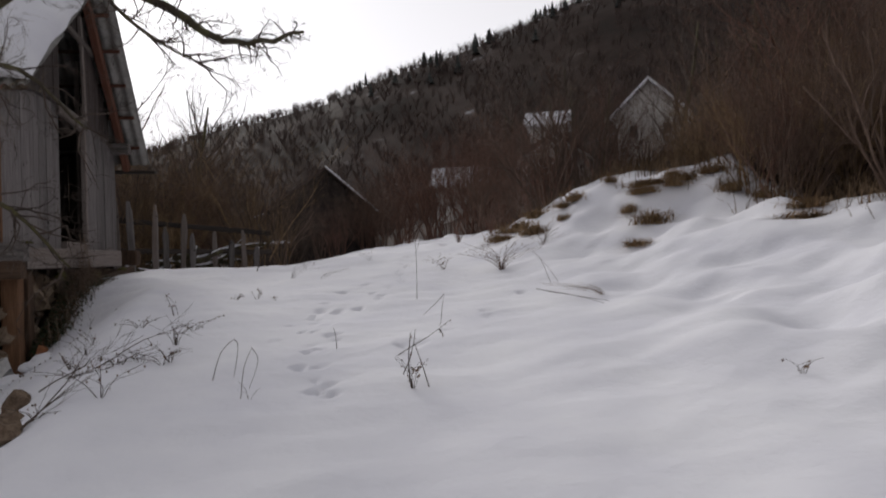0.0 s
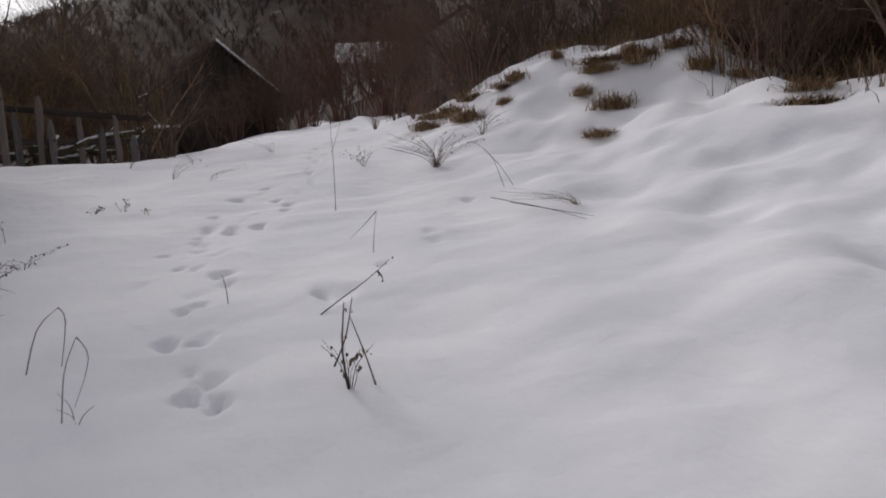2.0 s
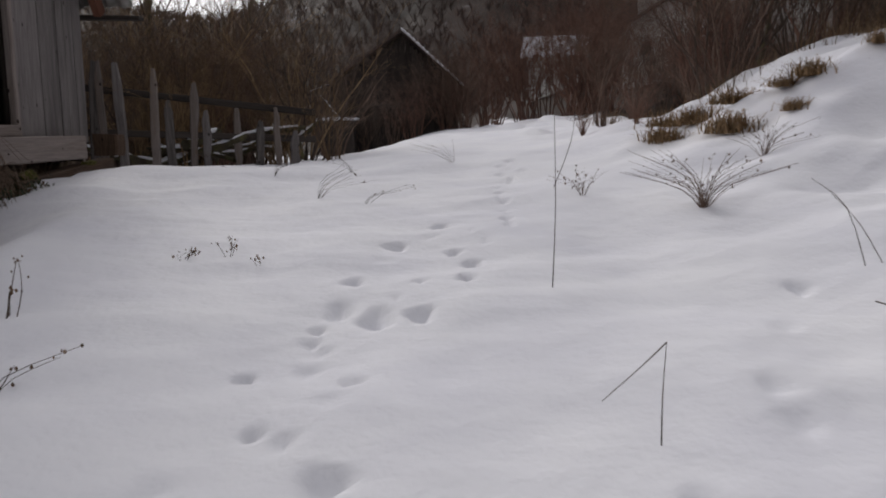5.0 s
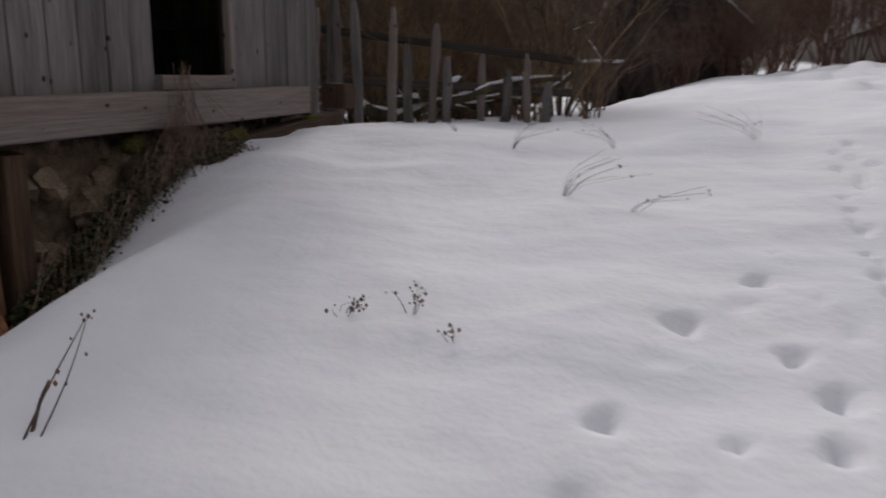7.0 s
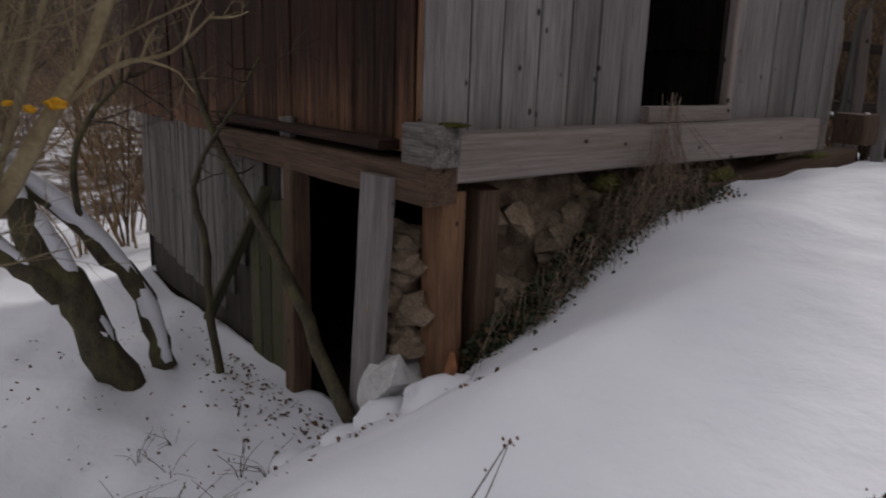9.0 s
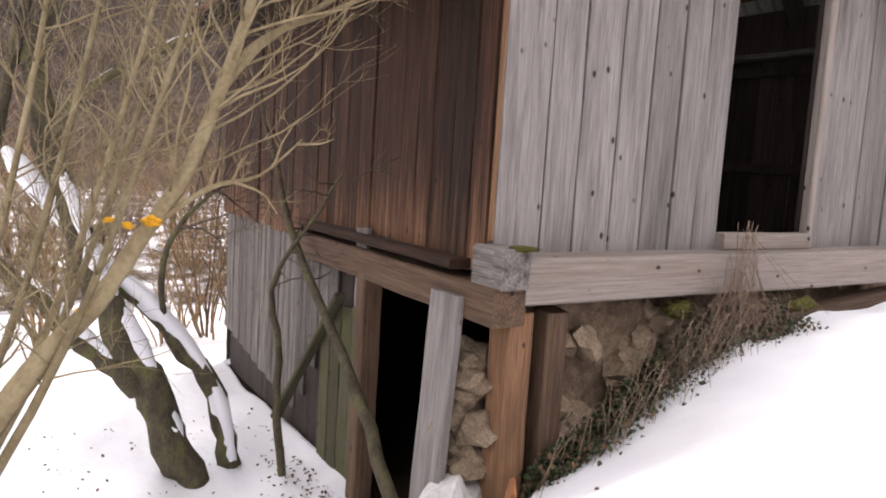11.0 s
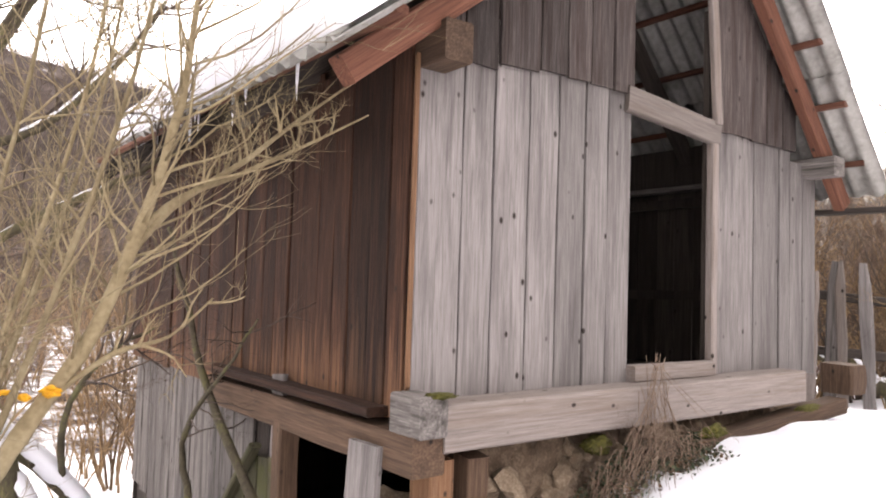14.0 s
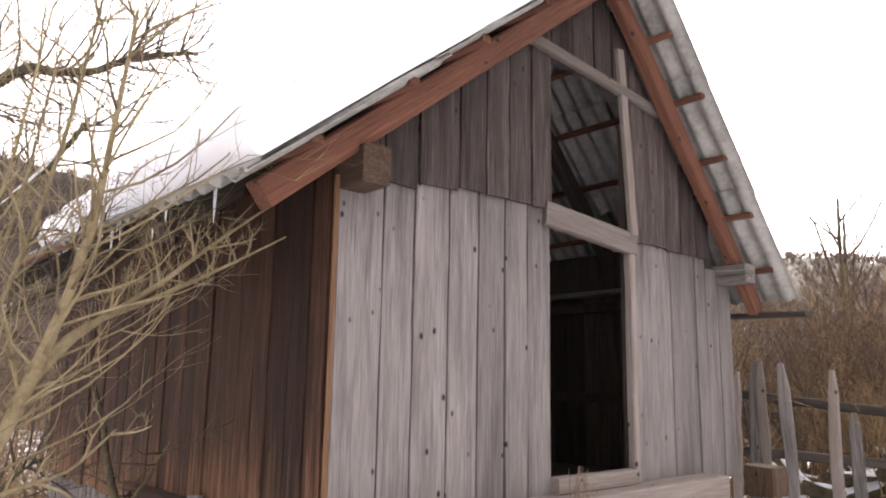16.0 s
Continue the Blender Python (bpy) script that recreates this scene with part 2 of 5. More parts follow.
EARTH = rough_stuff("stony_earth", [(0.3, (0.05, 0.035, 0.025)), (0.5, (0.135, 0.095, 0.066)), (0.7, (0.28, 0.21, 0.15))], 9, 0.95, 0.8, 0.03)
BARK = rough_stuff("mossy_bark", [(0.3, (0.022, 0.018, 0.013)), (0.5, (0.07, 0.058, 0.038)), (0.62, (0.10, 0.095, 0.04)), (0.75, (0.17, 0.15, 0.11))], 9, 0.95, 0.9, 0.02, (1, 1, 0.5))
TWIG_YELLOW = rough_stuff("young_bark", [(0.3, (0.10, 0.075, 0.042)), (0.5, (0.20, 0.155, 0.09)), (0.7, (0.29, 0.24, 0.15))], 6, 0.85, 0.3, 0.004, island=0.25)
TWIG_BROWN = rough_stuff("brown_twigs", [(0.3, (0.06, 0.038, 0.029)), (0.5, (0.125, 0.083, 0.063)), (0.7, (0.20, 0.145, 0.112))], 3, 0.9, 0.2, 0.004, island=0.4)
TWIG_RED = rough_stuff("red_brown_twigs", [(0.3, (0.07, 0.037, 0.027)), (0.5, (0.14, 0.076, 0.056)), (0.7, (0.21, 0.125, 0.092))], 3, 0.9, 0.2, 0.004, island=0.4)
TWIG_DARK = rough_stuff("dark_stems", [(0.3, (0.03, 0.022, 0.017)), (0.5, (0.07, 0.052, 0.042)), (0.7, (0.13, 0.10, 0.08))], 6, 0.9, 0.2, 0.004, island=0.3)
FOREST = rough_stuff("bare_forest", [(0.3, (0.05, 0.037, 0.034)), (0.5, (0.085, 0.063, 0.056)), (0.7, (0.13, 0.10, 0.09))], 0.4, 0.95, 0.2, 0.05, island=0.5)
CONIFER = rough_stuff("conifer_needles", [(0.3, (0.022, 0.026, 0.024)), (0.5, (0.034, 0.038, 0.036)), (0.7, (0.05, 0.054, 0.05))], 0.6, 0.95, 0.2, 0.05, island=0.3)
GRASS = rough_stuff("dry_grass", [(0.3, (0.07, 0.043, 0.023)), (0.5, (0.145, 0.095, 0.055)), (0.7, (0.24, 0.17, 0.105))], 2, 0.9, 0.2, 0.004, island=0.45)
LEAF = rough_stuff("ivy_leaf", [(0.3, (0.012, 0.018, 0.009)), (0.5, (0.03, 0.042, 0.018)), (0.7, (0.055, 0.065, 0.03))], 8, 0.5, 0.2, 0.003, island=0.5)
DEAD_LEAF = rough_stuff("dead_leaf", [(0.3, (0.05, 0.03, 0.02)), (0.5, (0.10, 0.06, 0.035)), (0.7, (0.18, 0.11, 0.06))], 8, 0.8, 0.2, 0.003, island=0.5)
MOSS = rough_stuff("yellow_moss", [(0.3, (0.03, 0.030, 0.010)), (0.5, (0.075, 0.07, 0.016)), (0.7, (0.16, 0.14, 0.03))], 34, 0.95, 1.0, 0.02)
DRY_VINE = rough_stuff("dry_vine", [(0.3, (0.10, 0.070, 0.052)), (0.5, (0.19, 0.135, 0.10)), (0.7, (0.29, 0.22, 0.17))], 2, 0.9, 0.2, 0.004, island=0.45)
LICHEN = rough_stuff("orange_lichen", [(0.3, (0.35, 0.15, 0.01)), (0.6, (0.62, 0.33, 0.02))], 20, 0.9, 0.8, 0.01)
TUFT = rough_stuff("matted_grass", [(0.3, (0.13, 0.08, 0.042)), (0.5, (0.23, 0.15, 0.08)), (0.7, (0.36, 0.26, 0.155))], 2, 0.9, 0.2, 0.004, island=0.45)
PLASTER = rough_stuff("pale_plaster", [(0.3, (0.38, 0.35, 0.32)), (0.5, (0.56, 0.53, 0.5)), (0.7, (0.68, 0.66, 0.62))], 1.5, 0.9, 0.1)
ROOF_DARK = rough_stuff("dark_roof", [(0.3, (0.03, 0.022, 0.02)), (0.6, (0.08, 0.055, 0.048))], 5, 0.9, 0.3)
WINDOW_GLASS = material("window_glass")[0]
WINDOW_GLASS.node_tree.nodes["Principled BSDF"].inputs["Base Color"].default_value = (0.02, 0.022, 0.025, 1)
WINDOW_GLASS.node_tree.nodes["Principled BSDF"].inputs["Roughness"].default_value = 0.08
RUST = rough_stuff("rusty_tile", [(0.3, (0.13, 0.05, 0.025)), (0.6, (0.30, 0.13, 0.06))], 12, 0.85, 0.3)
PLAIN_STONE = rough_stuff("whitewashed_stone", [(0.3, (0.30, 0.29, 0.28)), (0.6, (0.55, 0.54, 0.53))], 7, 0.9, 0.5, 0.02)


# ---- building blocks ----
def link_mesh(name, mesh, mat, parent=None, label="", at=None):
    ob = new(name, mesh)
    if mat and not mesh.materials:
        mesh.materials.append(mat)
    if parent:
        ob.parent = parent
    if at is not None:
        ob.matrix_basis = at
    if label:
        ob["label"] = label
    return ob


def part(name, bm, mat, parent=None, label="", at=None, smooth=False):
    mesh = bpy.data.meshes.new(name)
    bm.to_mesh(mesh)
    bm.free()
    if smooth:
        mesh.shade_smooth()
    return link_mesh(name, mesh, mat, parent, label, at)


def raw(name, verts, faces, mat, parent=None, label="", at=None, smooth=False):
    mesh = bpy.data.meshes.new(name)
    mesh.from_pydata([tuple(v) for v in verts], [], faces)
    if smooth:
        mesh.shade_smooth()
    return link_mesh(name, mesh, mat, parent, label, at)


def thing(name, at, label, category, group="", kind=""):
    e = new(name)
    e.empty_display_size = 0.2
    e.matrix_basis = at
    return tagged(e, label, category, group, kind)


def board_mesh(w, t, h, seed, bevel=0.004, wobble=0.006, segs=4, top_cut=0.0):
    """A board that stands on its origin: w wide in x, t thick in y, h tall in z, its edges uneven and softened."""
    rng = random.Random(seed)
    verts, faces = [], []
    for i in range(segs + 1):
        z = h * i / segs
        a, c = rng.uniform(-wobble, wobble), rng.uniform(-wobble, wobble)
        g = bevel
        d = rng.uniform(-wobble, wobble) * 0.5
        x0, x1, y0, y1 = a, w + c, d, t + d
        za, zb = (z, z)
        if i == segs:
            za, zb = z + rng.uniform(-0.01, 0.01), z + top_cut + rng.uniform(-0.01, 0.01)
        if i == 0:
            za, zb = z + rng.uniform(-0.012, 0.012), z + rng.uniform(-0.012, 0.012)
        verts += [(x0 + g, y0, za), (x1 - g, y0, zb), (x1, y0 + g, zb), (x1, y1 - g, zb), (x1 - g, y1, zb), (x0 + g, y1, za), (x0, y1 - g, za), (x0, y0 + g, za)]
    for i in range(segs):
        for k in range(8):
            a, b = i * 8 + k, i * 8 + (k + 1) % 8
            faces.append((a, b, b + 8, a + 8))
    faces.append(tuple(range(7, -1, -1)))
    faces.append(tuple(segs * 8 + k for k in range(8)))
    me = bpy.data.meshes.new("board")
    me.from_pydata(verts, [], faces)
    return me


def beam(name, a, b, w, h, mat, parent, label="", seed=0, roll=0.0):
    """A squared timber from a to b, w wide and h deep, its length along local z."""
    a, b = Vector(a), Vector(b)
    d = b - a
    me = board_mesh(w, h, d.length, seed, min(0.012, w * 0.15), min(0.006, w * 0.06), 6)
    for v in me.vertices:
        v.co.x -= w / 2
        v.co.y -= h / 2
    up = Vector((0, 0, 1)) if abs(d.normalized().z) < 0.9 else Vector((0, 1, 0))
    z = d.normalized()
    x = up.cross(z).normalized()
    y = z.cross(x)
    m = Matrix((x, y, z)).transposed().to_4x4()
    m.translation = a
    return link_mesh(name, me, mat, parent, label, m @ pose(0, 0, 0, 0, 0, roll))


class Tubes:
    """Collects tapered tubes into one mesh."""

    def __init__(self):
        self.v, self.f = [], []

    def add(self, path, radii, sides=5):
        base = len(self.v)
        prev = None
        for i, (p, r) in enumerate(zip(path, radii)):
            q = path[min(i + 1, len(path) - 1)] - path[max(i - 1, 0)]
            if q.length < 1e-6:
                q = Vector((0, 0, 1))
            q = q.normalized()
            s = q.cross(Vector((0.31, 0.77, 0.55)))
            s = s.normalized() if s.length > 1e-3 else Vector((1, 0, 0))
            u = q.cross(s)
            for k in range(sides):
                a = math.tau * k / sides
                self.v.append(p + (s * math.cos(a) + u * math.sin(a)) * r)
        for i in range(len(path) - 1):
            for k in range(sides):
                a, b = base + i * sides + k, base + i * sides + (k + 1) % sides
                self.f.append((a, b, b + sides, a + sides))
        if sides > 2:
            self.f.append(tuple(base + k for k in reversed(range(sides))))
            e = base + (len(path) - 1) * sides
            self.f.append(tuple(e + k for k in range(sides)))

    def obj(self, name, mat, parent=None, label="", smooth=True, at=None):
        return raw(name, self.v, self.f, mat, parent, label, at, smooth)


def bent(rng, start, way, length, steps, wander, lift):
    """A wandering line."""
    p, d = Vector(start), Vector(way).normalized()
    out = [p.copy()]
    for _ in range(steps):
        d = (d + Vector((rng.gauss(0, wander), rng.gauss(0, wander), rng.gauss(0, wander) + lift))).normalized()
        p = p + d * (length / steps)
        out.append(p.copy())
    return out


def grow(rng, sets, start, way, length, radius, level, depth, kids, wander=0.16, lift=0.03, ratio=0.62, open_=0.8, lean=None):
    """Branches into sets[level]: each limb bears kids smaller ones."""
    steps = 7 if level == 0 else (5 if level < depth else 3)
    path = bent(rng, start, way, length, steps, wander, lift)
    radii = [radius * (1 - 0.72 * i / steps) for i in range(steps + 1)]
    sets[min(level, len(sets) - 1)].add(path, radii, 7 if level == 0 else (5 if level == 1 else 3))
    if level >= depth:
        return
    for k in range(kids[min(level, len(kids) - 1)]):
        f = rng.uniform(0.28, 1.0)
        i = min(int(f * steps), steps - 1)
        at = path[i].lerp(path[i + 1], f * steps - i)
        d = (path[i + 1] - path[i]).normalized()
        side = Vector((rng.gauss(0, 1), rng.gauss(0, 1), rng.gauss(0.15, 0.8)))
        if lean:
            side += Vector(lean)
        side = (side - d * side.dot(d)).normalized()
        w = (d + side * open_ * rng.uniform(0.6, 1.5)).normalized()
        grow(rng, sets, at, w, length * ratio * rng.uniform(0.6, 1.15), max(radius * (1 - 0.72 * f) * 0.62, 0.0016), level + 1, depth, kids, wander, lift, ratio, open_, lean)


# ---- the ground: one sheet from the snowy path to the mountain ----
def sstep(a, b, x):
    t = np.clip((x - a) / (b - a), 0, 1)
    return t * t * (3 - 2 * t)


def wave_noise(x, y, scale, seed):
    rng = random.Random(seed)
    out = 0 * x
    for k in range(7):
        a, ph, f = rng.uniform(0, math.tau), rng.uniform(0, math.tau), scale * rng.uniform(0.6, 1.7)
        out = out + np.sin((x * math.cos(a) + y * math.sin(a)) * f + ph) / 7
    return out


BARN_X0, BARN_X1, BARN_Y0, BARN_Y1 = -10.0, -4.45, 9.1, 13.65


def height(x, y):
    x, y = np.asarray(x, float), np.asarray(y, float)
    z = 0.06 + 0.1 * np.minimum(y, 12.5) + np.clip(y - 12.5, 0, 18) * (-0.045 + 0.08 * sstep(-5.0, 1.2, x))
    z = np.where(y < -2, 0.06 - 0.2 + 0.03 * (y + 2), z)
    # the bank that climbs on the east side of the path
    u = x - 1.75
    s = 0.30 + 0.22 * sstep(8.4, 11.0, y)
    cap = 1.2 + 0.5 * sstep(8, 11, y)
    rise = s * 0.7 * np.log1p(np.exp(np.clip(u / 0.7, -20, 20)))
    bank = np.where(rise < cap * 0.7, rise, cap * 0.7 + 0.3 * cap * (1 - np.exp(-(rise - cap * 0.7) / (0.3 * cap))))
    bank = bank * (1 - 0.75 * sstep(12.5, 17, y - 0.3 * np.maximum(x - 4, 0))) + 0.10 * np.clip(x - 6, 0, 60)
    calm = 1 - sstep(70, 150, np.hypot(x, y))
    z = z + bank * calm
    z = z + 0.28 * np.clip(x - 3, 0, 40) * sstep(25, 60, y) * calm
    # the drop towards the low side of the barn
    d = -(x - (-1.45 - 0.16 * (y - 2.0)))
    k = 0.68 - 0.44 * sstep(9.2, 10.6, y) - 0.12 * sstep(10.6, 12.0, y)
    low = -0.42 - 0.02 * np.clip(-x - 6, 0, 30)
    dropped = z - k * (np.sqrt(np.maximum(d - 0.15, 0) ** 2 + 0.06) - 0.245)
    z = np.where(d > 0, np.maximum(dropped, low), z)
    z = z + 0.1 * np.exp(-((y - 10.9) / 0.45) ** 2) * sstep(-3.0, -3.9, x)
    inside = (x < BARN_X1 - 0.12) & (x > BARN_X0 + 0.05) & (y > BARN_Y0 + 0.02) & (y < BARN_Y1 - 0.05)
    z = np.where(inside, np.minimum(z, -0.55), z)
    # lumps
    near = 1 - sstep(20, 40, np.hypot(x, y - 6))
    z = z + near * (0.07 * wave_noise(x, y, 1.3, 3) + 0.05 * wave_noise(x, y, 3.6, 5) + 0.014 * wave_noise(x, y, 9, 6) + 0.005 * wave_noise(x, y, 21, 7))
    z = z + near * sstep(-3.4, -4.4, x) * (0.07 * wave_noise(x, y, 4.5, 13) + 0.04 * wave_noise(x, y, 10, 14))
    z = z + near * sstep(1.2, 3.0, x) * (0.2 * wave_noise(x, y, 2.6, 8) + 0.14 * wave_noise(x, y, 5.5, 9) + 0.03 * wave_noise(x, y, 10.5, 10))
    # hills all round
    r, az = np.hypot(x, y), np.arctan2(x, y)
    tan = np.interp(az, [-3.2, -1.6, -0.9, -0.25, 0.0, 0.31, 0.6, 1.2, 2.0, 3.2], [0.14, 0.29, 0.2, 0.155, 0.218, 0.325, 0.36, 0.34, 0.2, 0.10])
    ridge = 260 * tan
    far = ridge * sstep(45, 275, r) ** 1.15
    fall = np.where(r > 275, ridge * 0.5 * sstep(275, 700, r), 0)
    z = z + far - fall + sstep(60, 160, r) * (1.8 * wave_noise(x, y, 0.06, 11) + 1.0 * wave_noise(x, y, 0.17, 12))
    return z



PRINTS = []
prng = random.Random(4)
for step, track in ((0.2, ((-0.6, 4.2), (-0.65, 5.2), (-0.6, 6.3), (-0.65, 7.5), (-0.3, 7.9), (0.1, 8.5), (0.35, 9.3), (0.4, 10.5), (0.7, 12.5))), (0.27, ((-0.45, 7.4), (-0.55, 8.1), (-0.45, 8.8), (-0.1, 9.3), (0.2, 9.9))), (0.5, ((0.1, 5.4), (0.74, 6.2), (1.0, 6.45), (1.65, 7.9))), (0.3, ((-0.86, 6.0), (-0.8, 6.8), (-0.7, 7.6)))):
    for (xa, ya), (xb, yb) in zip(track, track[1:]):
        count = max(1, int(math.hypot(xb - xa, yb - ya) / step))
        for q in range(count):
            f = q / count
            PRINTS.append((xa + (xb - xa) * f + prng.gauss(0, 0.08), ya + (yb - ya) * f + prng.gauss(0, 0.07), prng.uniform(0.03, 0.075), prng.uniform(0.012, 0.05)))


PRINTS += [(-0.61, 4.28, 0.07, 0.07), (-0.5, 4.17, 0.06, 0.06), (-0.74, 4.85, 0.075, 0.045), (0.11, 5.36, 0.16, 0.03), (-0.65, 7.61, 0.09, 0.035), (-0.46, 7.47, 0.09, 0.045), (-0.26, 7.48, 0.08, 0.05)]


def spaced(lo, hi, step, out, growth):
    """Even steps from lo to hi, then ever wider ones out to the distance out."""
    core = list(np.arange(lo, hi + 1e-6, step))
    up, s = [], step
    while (up[-1] if up else hi) < hi + out:
        s *= growth
        up.append((up[-1] if up else hi) + s)
    down, s = [], step
    while (down[-1] if down else lo) > lo - out:
        s *= growth
        down.append((down[-1] if down else lo) - s)
    return np.array(down[::-1] + core + up)


gx, gy = spaced(-2.6, 2.4, 0.03, 900, 1.035), spaced(2.4, 10.5, 0.035, 900, 1.035)
GX, GY = np.meshgrid(gx, gy)
GZ = height(GX, GY)
for px_, py_, pr_, pd_ in PRINTS:
    q = np.hypot((GX - px_) / (0.55 + 0.4 * math.sin(py_ * 31) ** 2), GY - py_) / pr_ * (1 + 0.18 * np.sin(3 * np.arctan2(GY - py_, GX - px_) + px_ * 40))
    GZ -= 1.25 * pd_ * np.exp(-q ** 2.6) - 0.1 * pd_ * np.exp(-((q - 1.35) / 0.3) ** 2)
nx, ny = len(gx), len(gy)
LX, LY, LZ = gx.tolist(), gy.tolist(), GZ.tolist()


def h1(x, y):
    """Height of the ground sheet at a place."""
    i, j = int(np.searchsorted(gx, x)) - 1, int(np.searchsorted(gy, y)) - 1
    fx, fy = (x - LX[i]) / (LX[i + 1] - LX[i]), (y - LY[j]) / (LY[j + 1] - LY[j])
    a, b = LZ[j], LZ[j + 1]
    return (a[i] * (1 - fx) + a[i + 1] * fx) * (1 - fy) + (b[i] * (1 - fx) + b[i + 1] * fx) * fy


gv = np.stack([GX, GY, GZ], -1).reshape(-1, 3)
idx = np.arange(nx * ny).reshape(ny, nx)
gf = np.stack([idx[:-1, :-1], idx[:-1, 1:], idx[1:, 1:], idx[1:, :-1]], -1).reshape(-1, 4)
gm = bpy.data.meshes.new("ground")
gm.vertices.add(len(gv))
gm.vertices.foreach_set("co", gv.ravel())
gm.loops.add(len(gf) * 4)
gm.loops.foreach_set("vertex_index", gf.ravel())
gm.polygons.add(len(gf))
gm.polygons.foreach_set("loop_start", np.arange(0, len(gf) * 4, 4))
gm.update(calc_edges=True)
gm.validate()
gm.shade_smooth()
# where dead growth covers the snow: the far slopes, the top of the bank, the foot of the barn
X, Y = GX, GY
growth = sstep(38, 75, np.hypot(X, Y)) * 1.2
growth = np.maximum(growth, 0.75 * sstep(0.0, 1.0, X - 5.0 + 0.10 * np.clip(Y - 8, 0, 5)) * sstep(4, 7, Y))
growth = np.maximum(growth, 0.55 * sstep(11.0, 15.0, -X))
growth = np.maximum(growth, np.where(X > 0, 0.6, 0.42) * sstep(15, 19, Y) * sstep(2.6, 4.5, np.abs(X - 1.0)))
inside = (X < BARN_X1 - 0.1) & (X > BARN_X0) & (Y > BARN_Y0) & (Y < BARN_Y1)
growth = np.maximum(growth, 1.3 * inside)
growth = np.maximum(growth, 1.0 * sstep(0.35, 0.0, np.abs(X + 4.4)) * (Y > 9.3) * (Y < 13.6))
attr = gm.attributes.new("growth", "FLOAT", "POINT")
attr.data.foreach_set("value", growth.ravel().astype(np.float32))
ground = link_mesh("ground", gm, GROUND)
tagged(ground, "deep trampled snow on a sloping path, hillside beyond", "ground", kind="structure")

# ---- the barn ----
barn = thing("barn", pose(BARN_X1, 11.37, 0), "old weathered wooden barn with snowy roof and open doorways", "barn")
barn_inv = barn.matrix_basis.inverted()


def in_barn(x, y, z, rx=0, ry=0, rz=0):
    return barn_inv @ pose(x, y, z, rx, ry, rz)


def front_roof(y):
    """Height of the rafters' upper edge above y on the front."""
    return min(6.0 - 0.787 * (11.66 - y), 6.0 - 1.153 * (y - 11.66))


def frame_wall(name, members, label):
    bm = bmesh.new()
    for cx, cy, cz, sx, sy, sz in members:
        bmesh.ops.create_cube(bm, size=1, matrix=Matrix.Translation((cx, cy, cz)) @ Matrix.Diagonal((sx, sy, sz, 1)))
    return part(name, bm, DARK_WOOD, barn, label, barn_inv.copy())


# front wall: posts and rails inside, boards outside
wall_front = frame_wall("wall_front", [(-4.55, 10.1, 3.45, 0.08, 1.7, 0.1)], "dark timber rail with vertical boards nailed on")
for post in ((-4.55, 9.2, 2.65, 0.12, 0.12, 2.0), (-4.55, 13.5, 2.5, 0.12, 0.12, 1.9), (-4.53, 10.98, 3.2, 0.06, 0.08, 3.0), (-4.53, 12.12, 3.2, 0.06, 0.07, 3.0), (-4.55, 12.85, 3.4, 0.08, 1.3, 0.1)):
    frame_wall("frame_timber", [post], "")


def front_board(y0, y1, z0, z1, mat, seed, top_cut=0.0, x=-4.45, gap=0.013):
    rng = random.Random(seed)
    me = board_mesh(y1 - y0 - gap, 0.028, z1 - z0, seed, 0.004, 0.004, 5, top_cut)
    link_mesh("plank", me, mat, wall_front, "", pose(x + rng.uniform(-0.008, 0.006), y0 + gap / 2, z0, rng.uniform(-0.15, 0.15), 0, 90))


edges = [9.1, 9.443, 9.698, 9.998, 10.275, 10.54, 10.777, 11.035]
for i, (a, b) in enumerate(zip(edges, edges[1:])):
    front_board(a, b, 1.60, 3.66 + 0.14 * min(1, (a - 9.1) / 0.8), GREY_WOOD, 10 + i)
edges = [12.09, 12.47, 12.70, 13.11, 13.29, 13.52, 13.76]
for i, (a, b) in enumerate(zip(edges, edges[1:])):
    front_board(a, b, 1.60, 3.76 - (0.0 if i < 4 else 0.2), GREY_WOOD, 30 + i)
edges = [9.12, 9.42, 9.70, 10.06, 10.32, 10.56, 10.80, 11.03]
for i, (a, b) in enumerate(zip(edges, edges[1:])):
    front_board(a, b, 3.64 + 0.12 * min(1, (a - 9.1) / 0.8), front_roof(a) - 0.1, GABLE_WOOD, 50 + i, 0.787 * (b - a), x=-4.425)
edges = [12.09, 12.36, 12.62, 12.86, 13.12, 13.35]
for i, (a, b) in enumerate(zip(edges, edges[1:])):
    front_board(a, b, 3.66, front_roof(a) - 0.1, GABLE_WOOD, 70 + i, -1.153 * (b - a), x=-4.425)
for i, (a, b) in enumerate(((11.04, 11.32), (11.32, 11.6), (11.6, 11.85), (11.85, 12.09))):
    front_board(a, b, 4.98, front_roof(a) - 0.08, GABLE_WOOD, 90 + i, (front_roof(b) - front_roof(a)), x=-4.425)
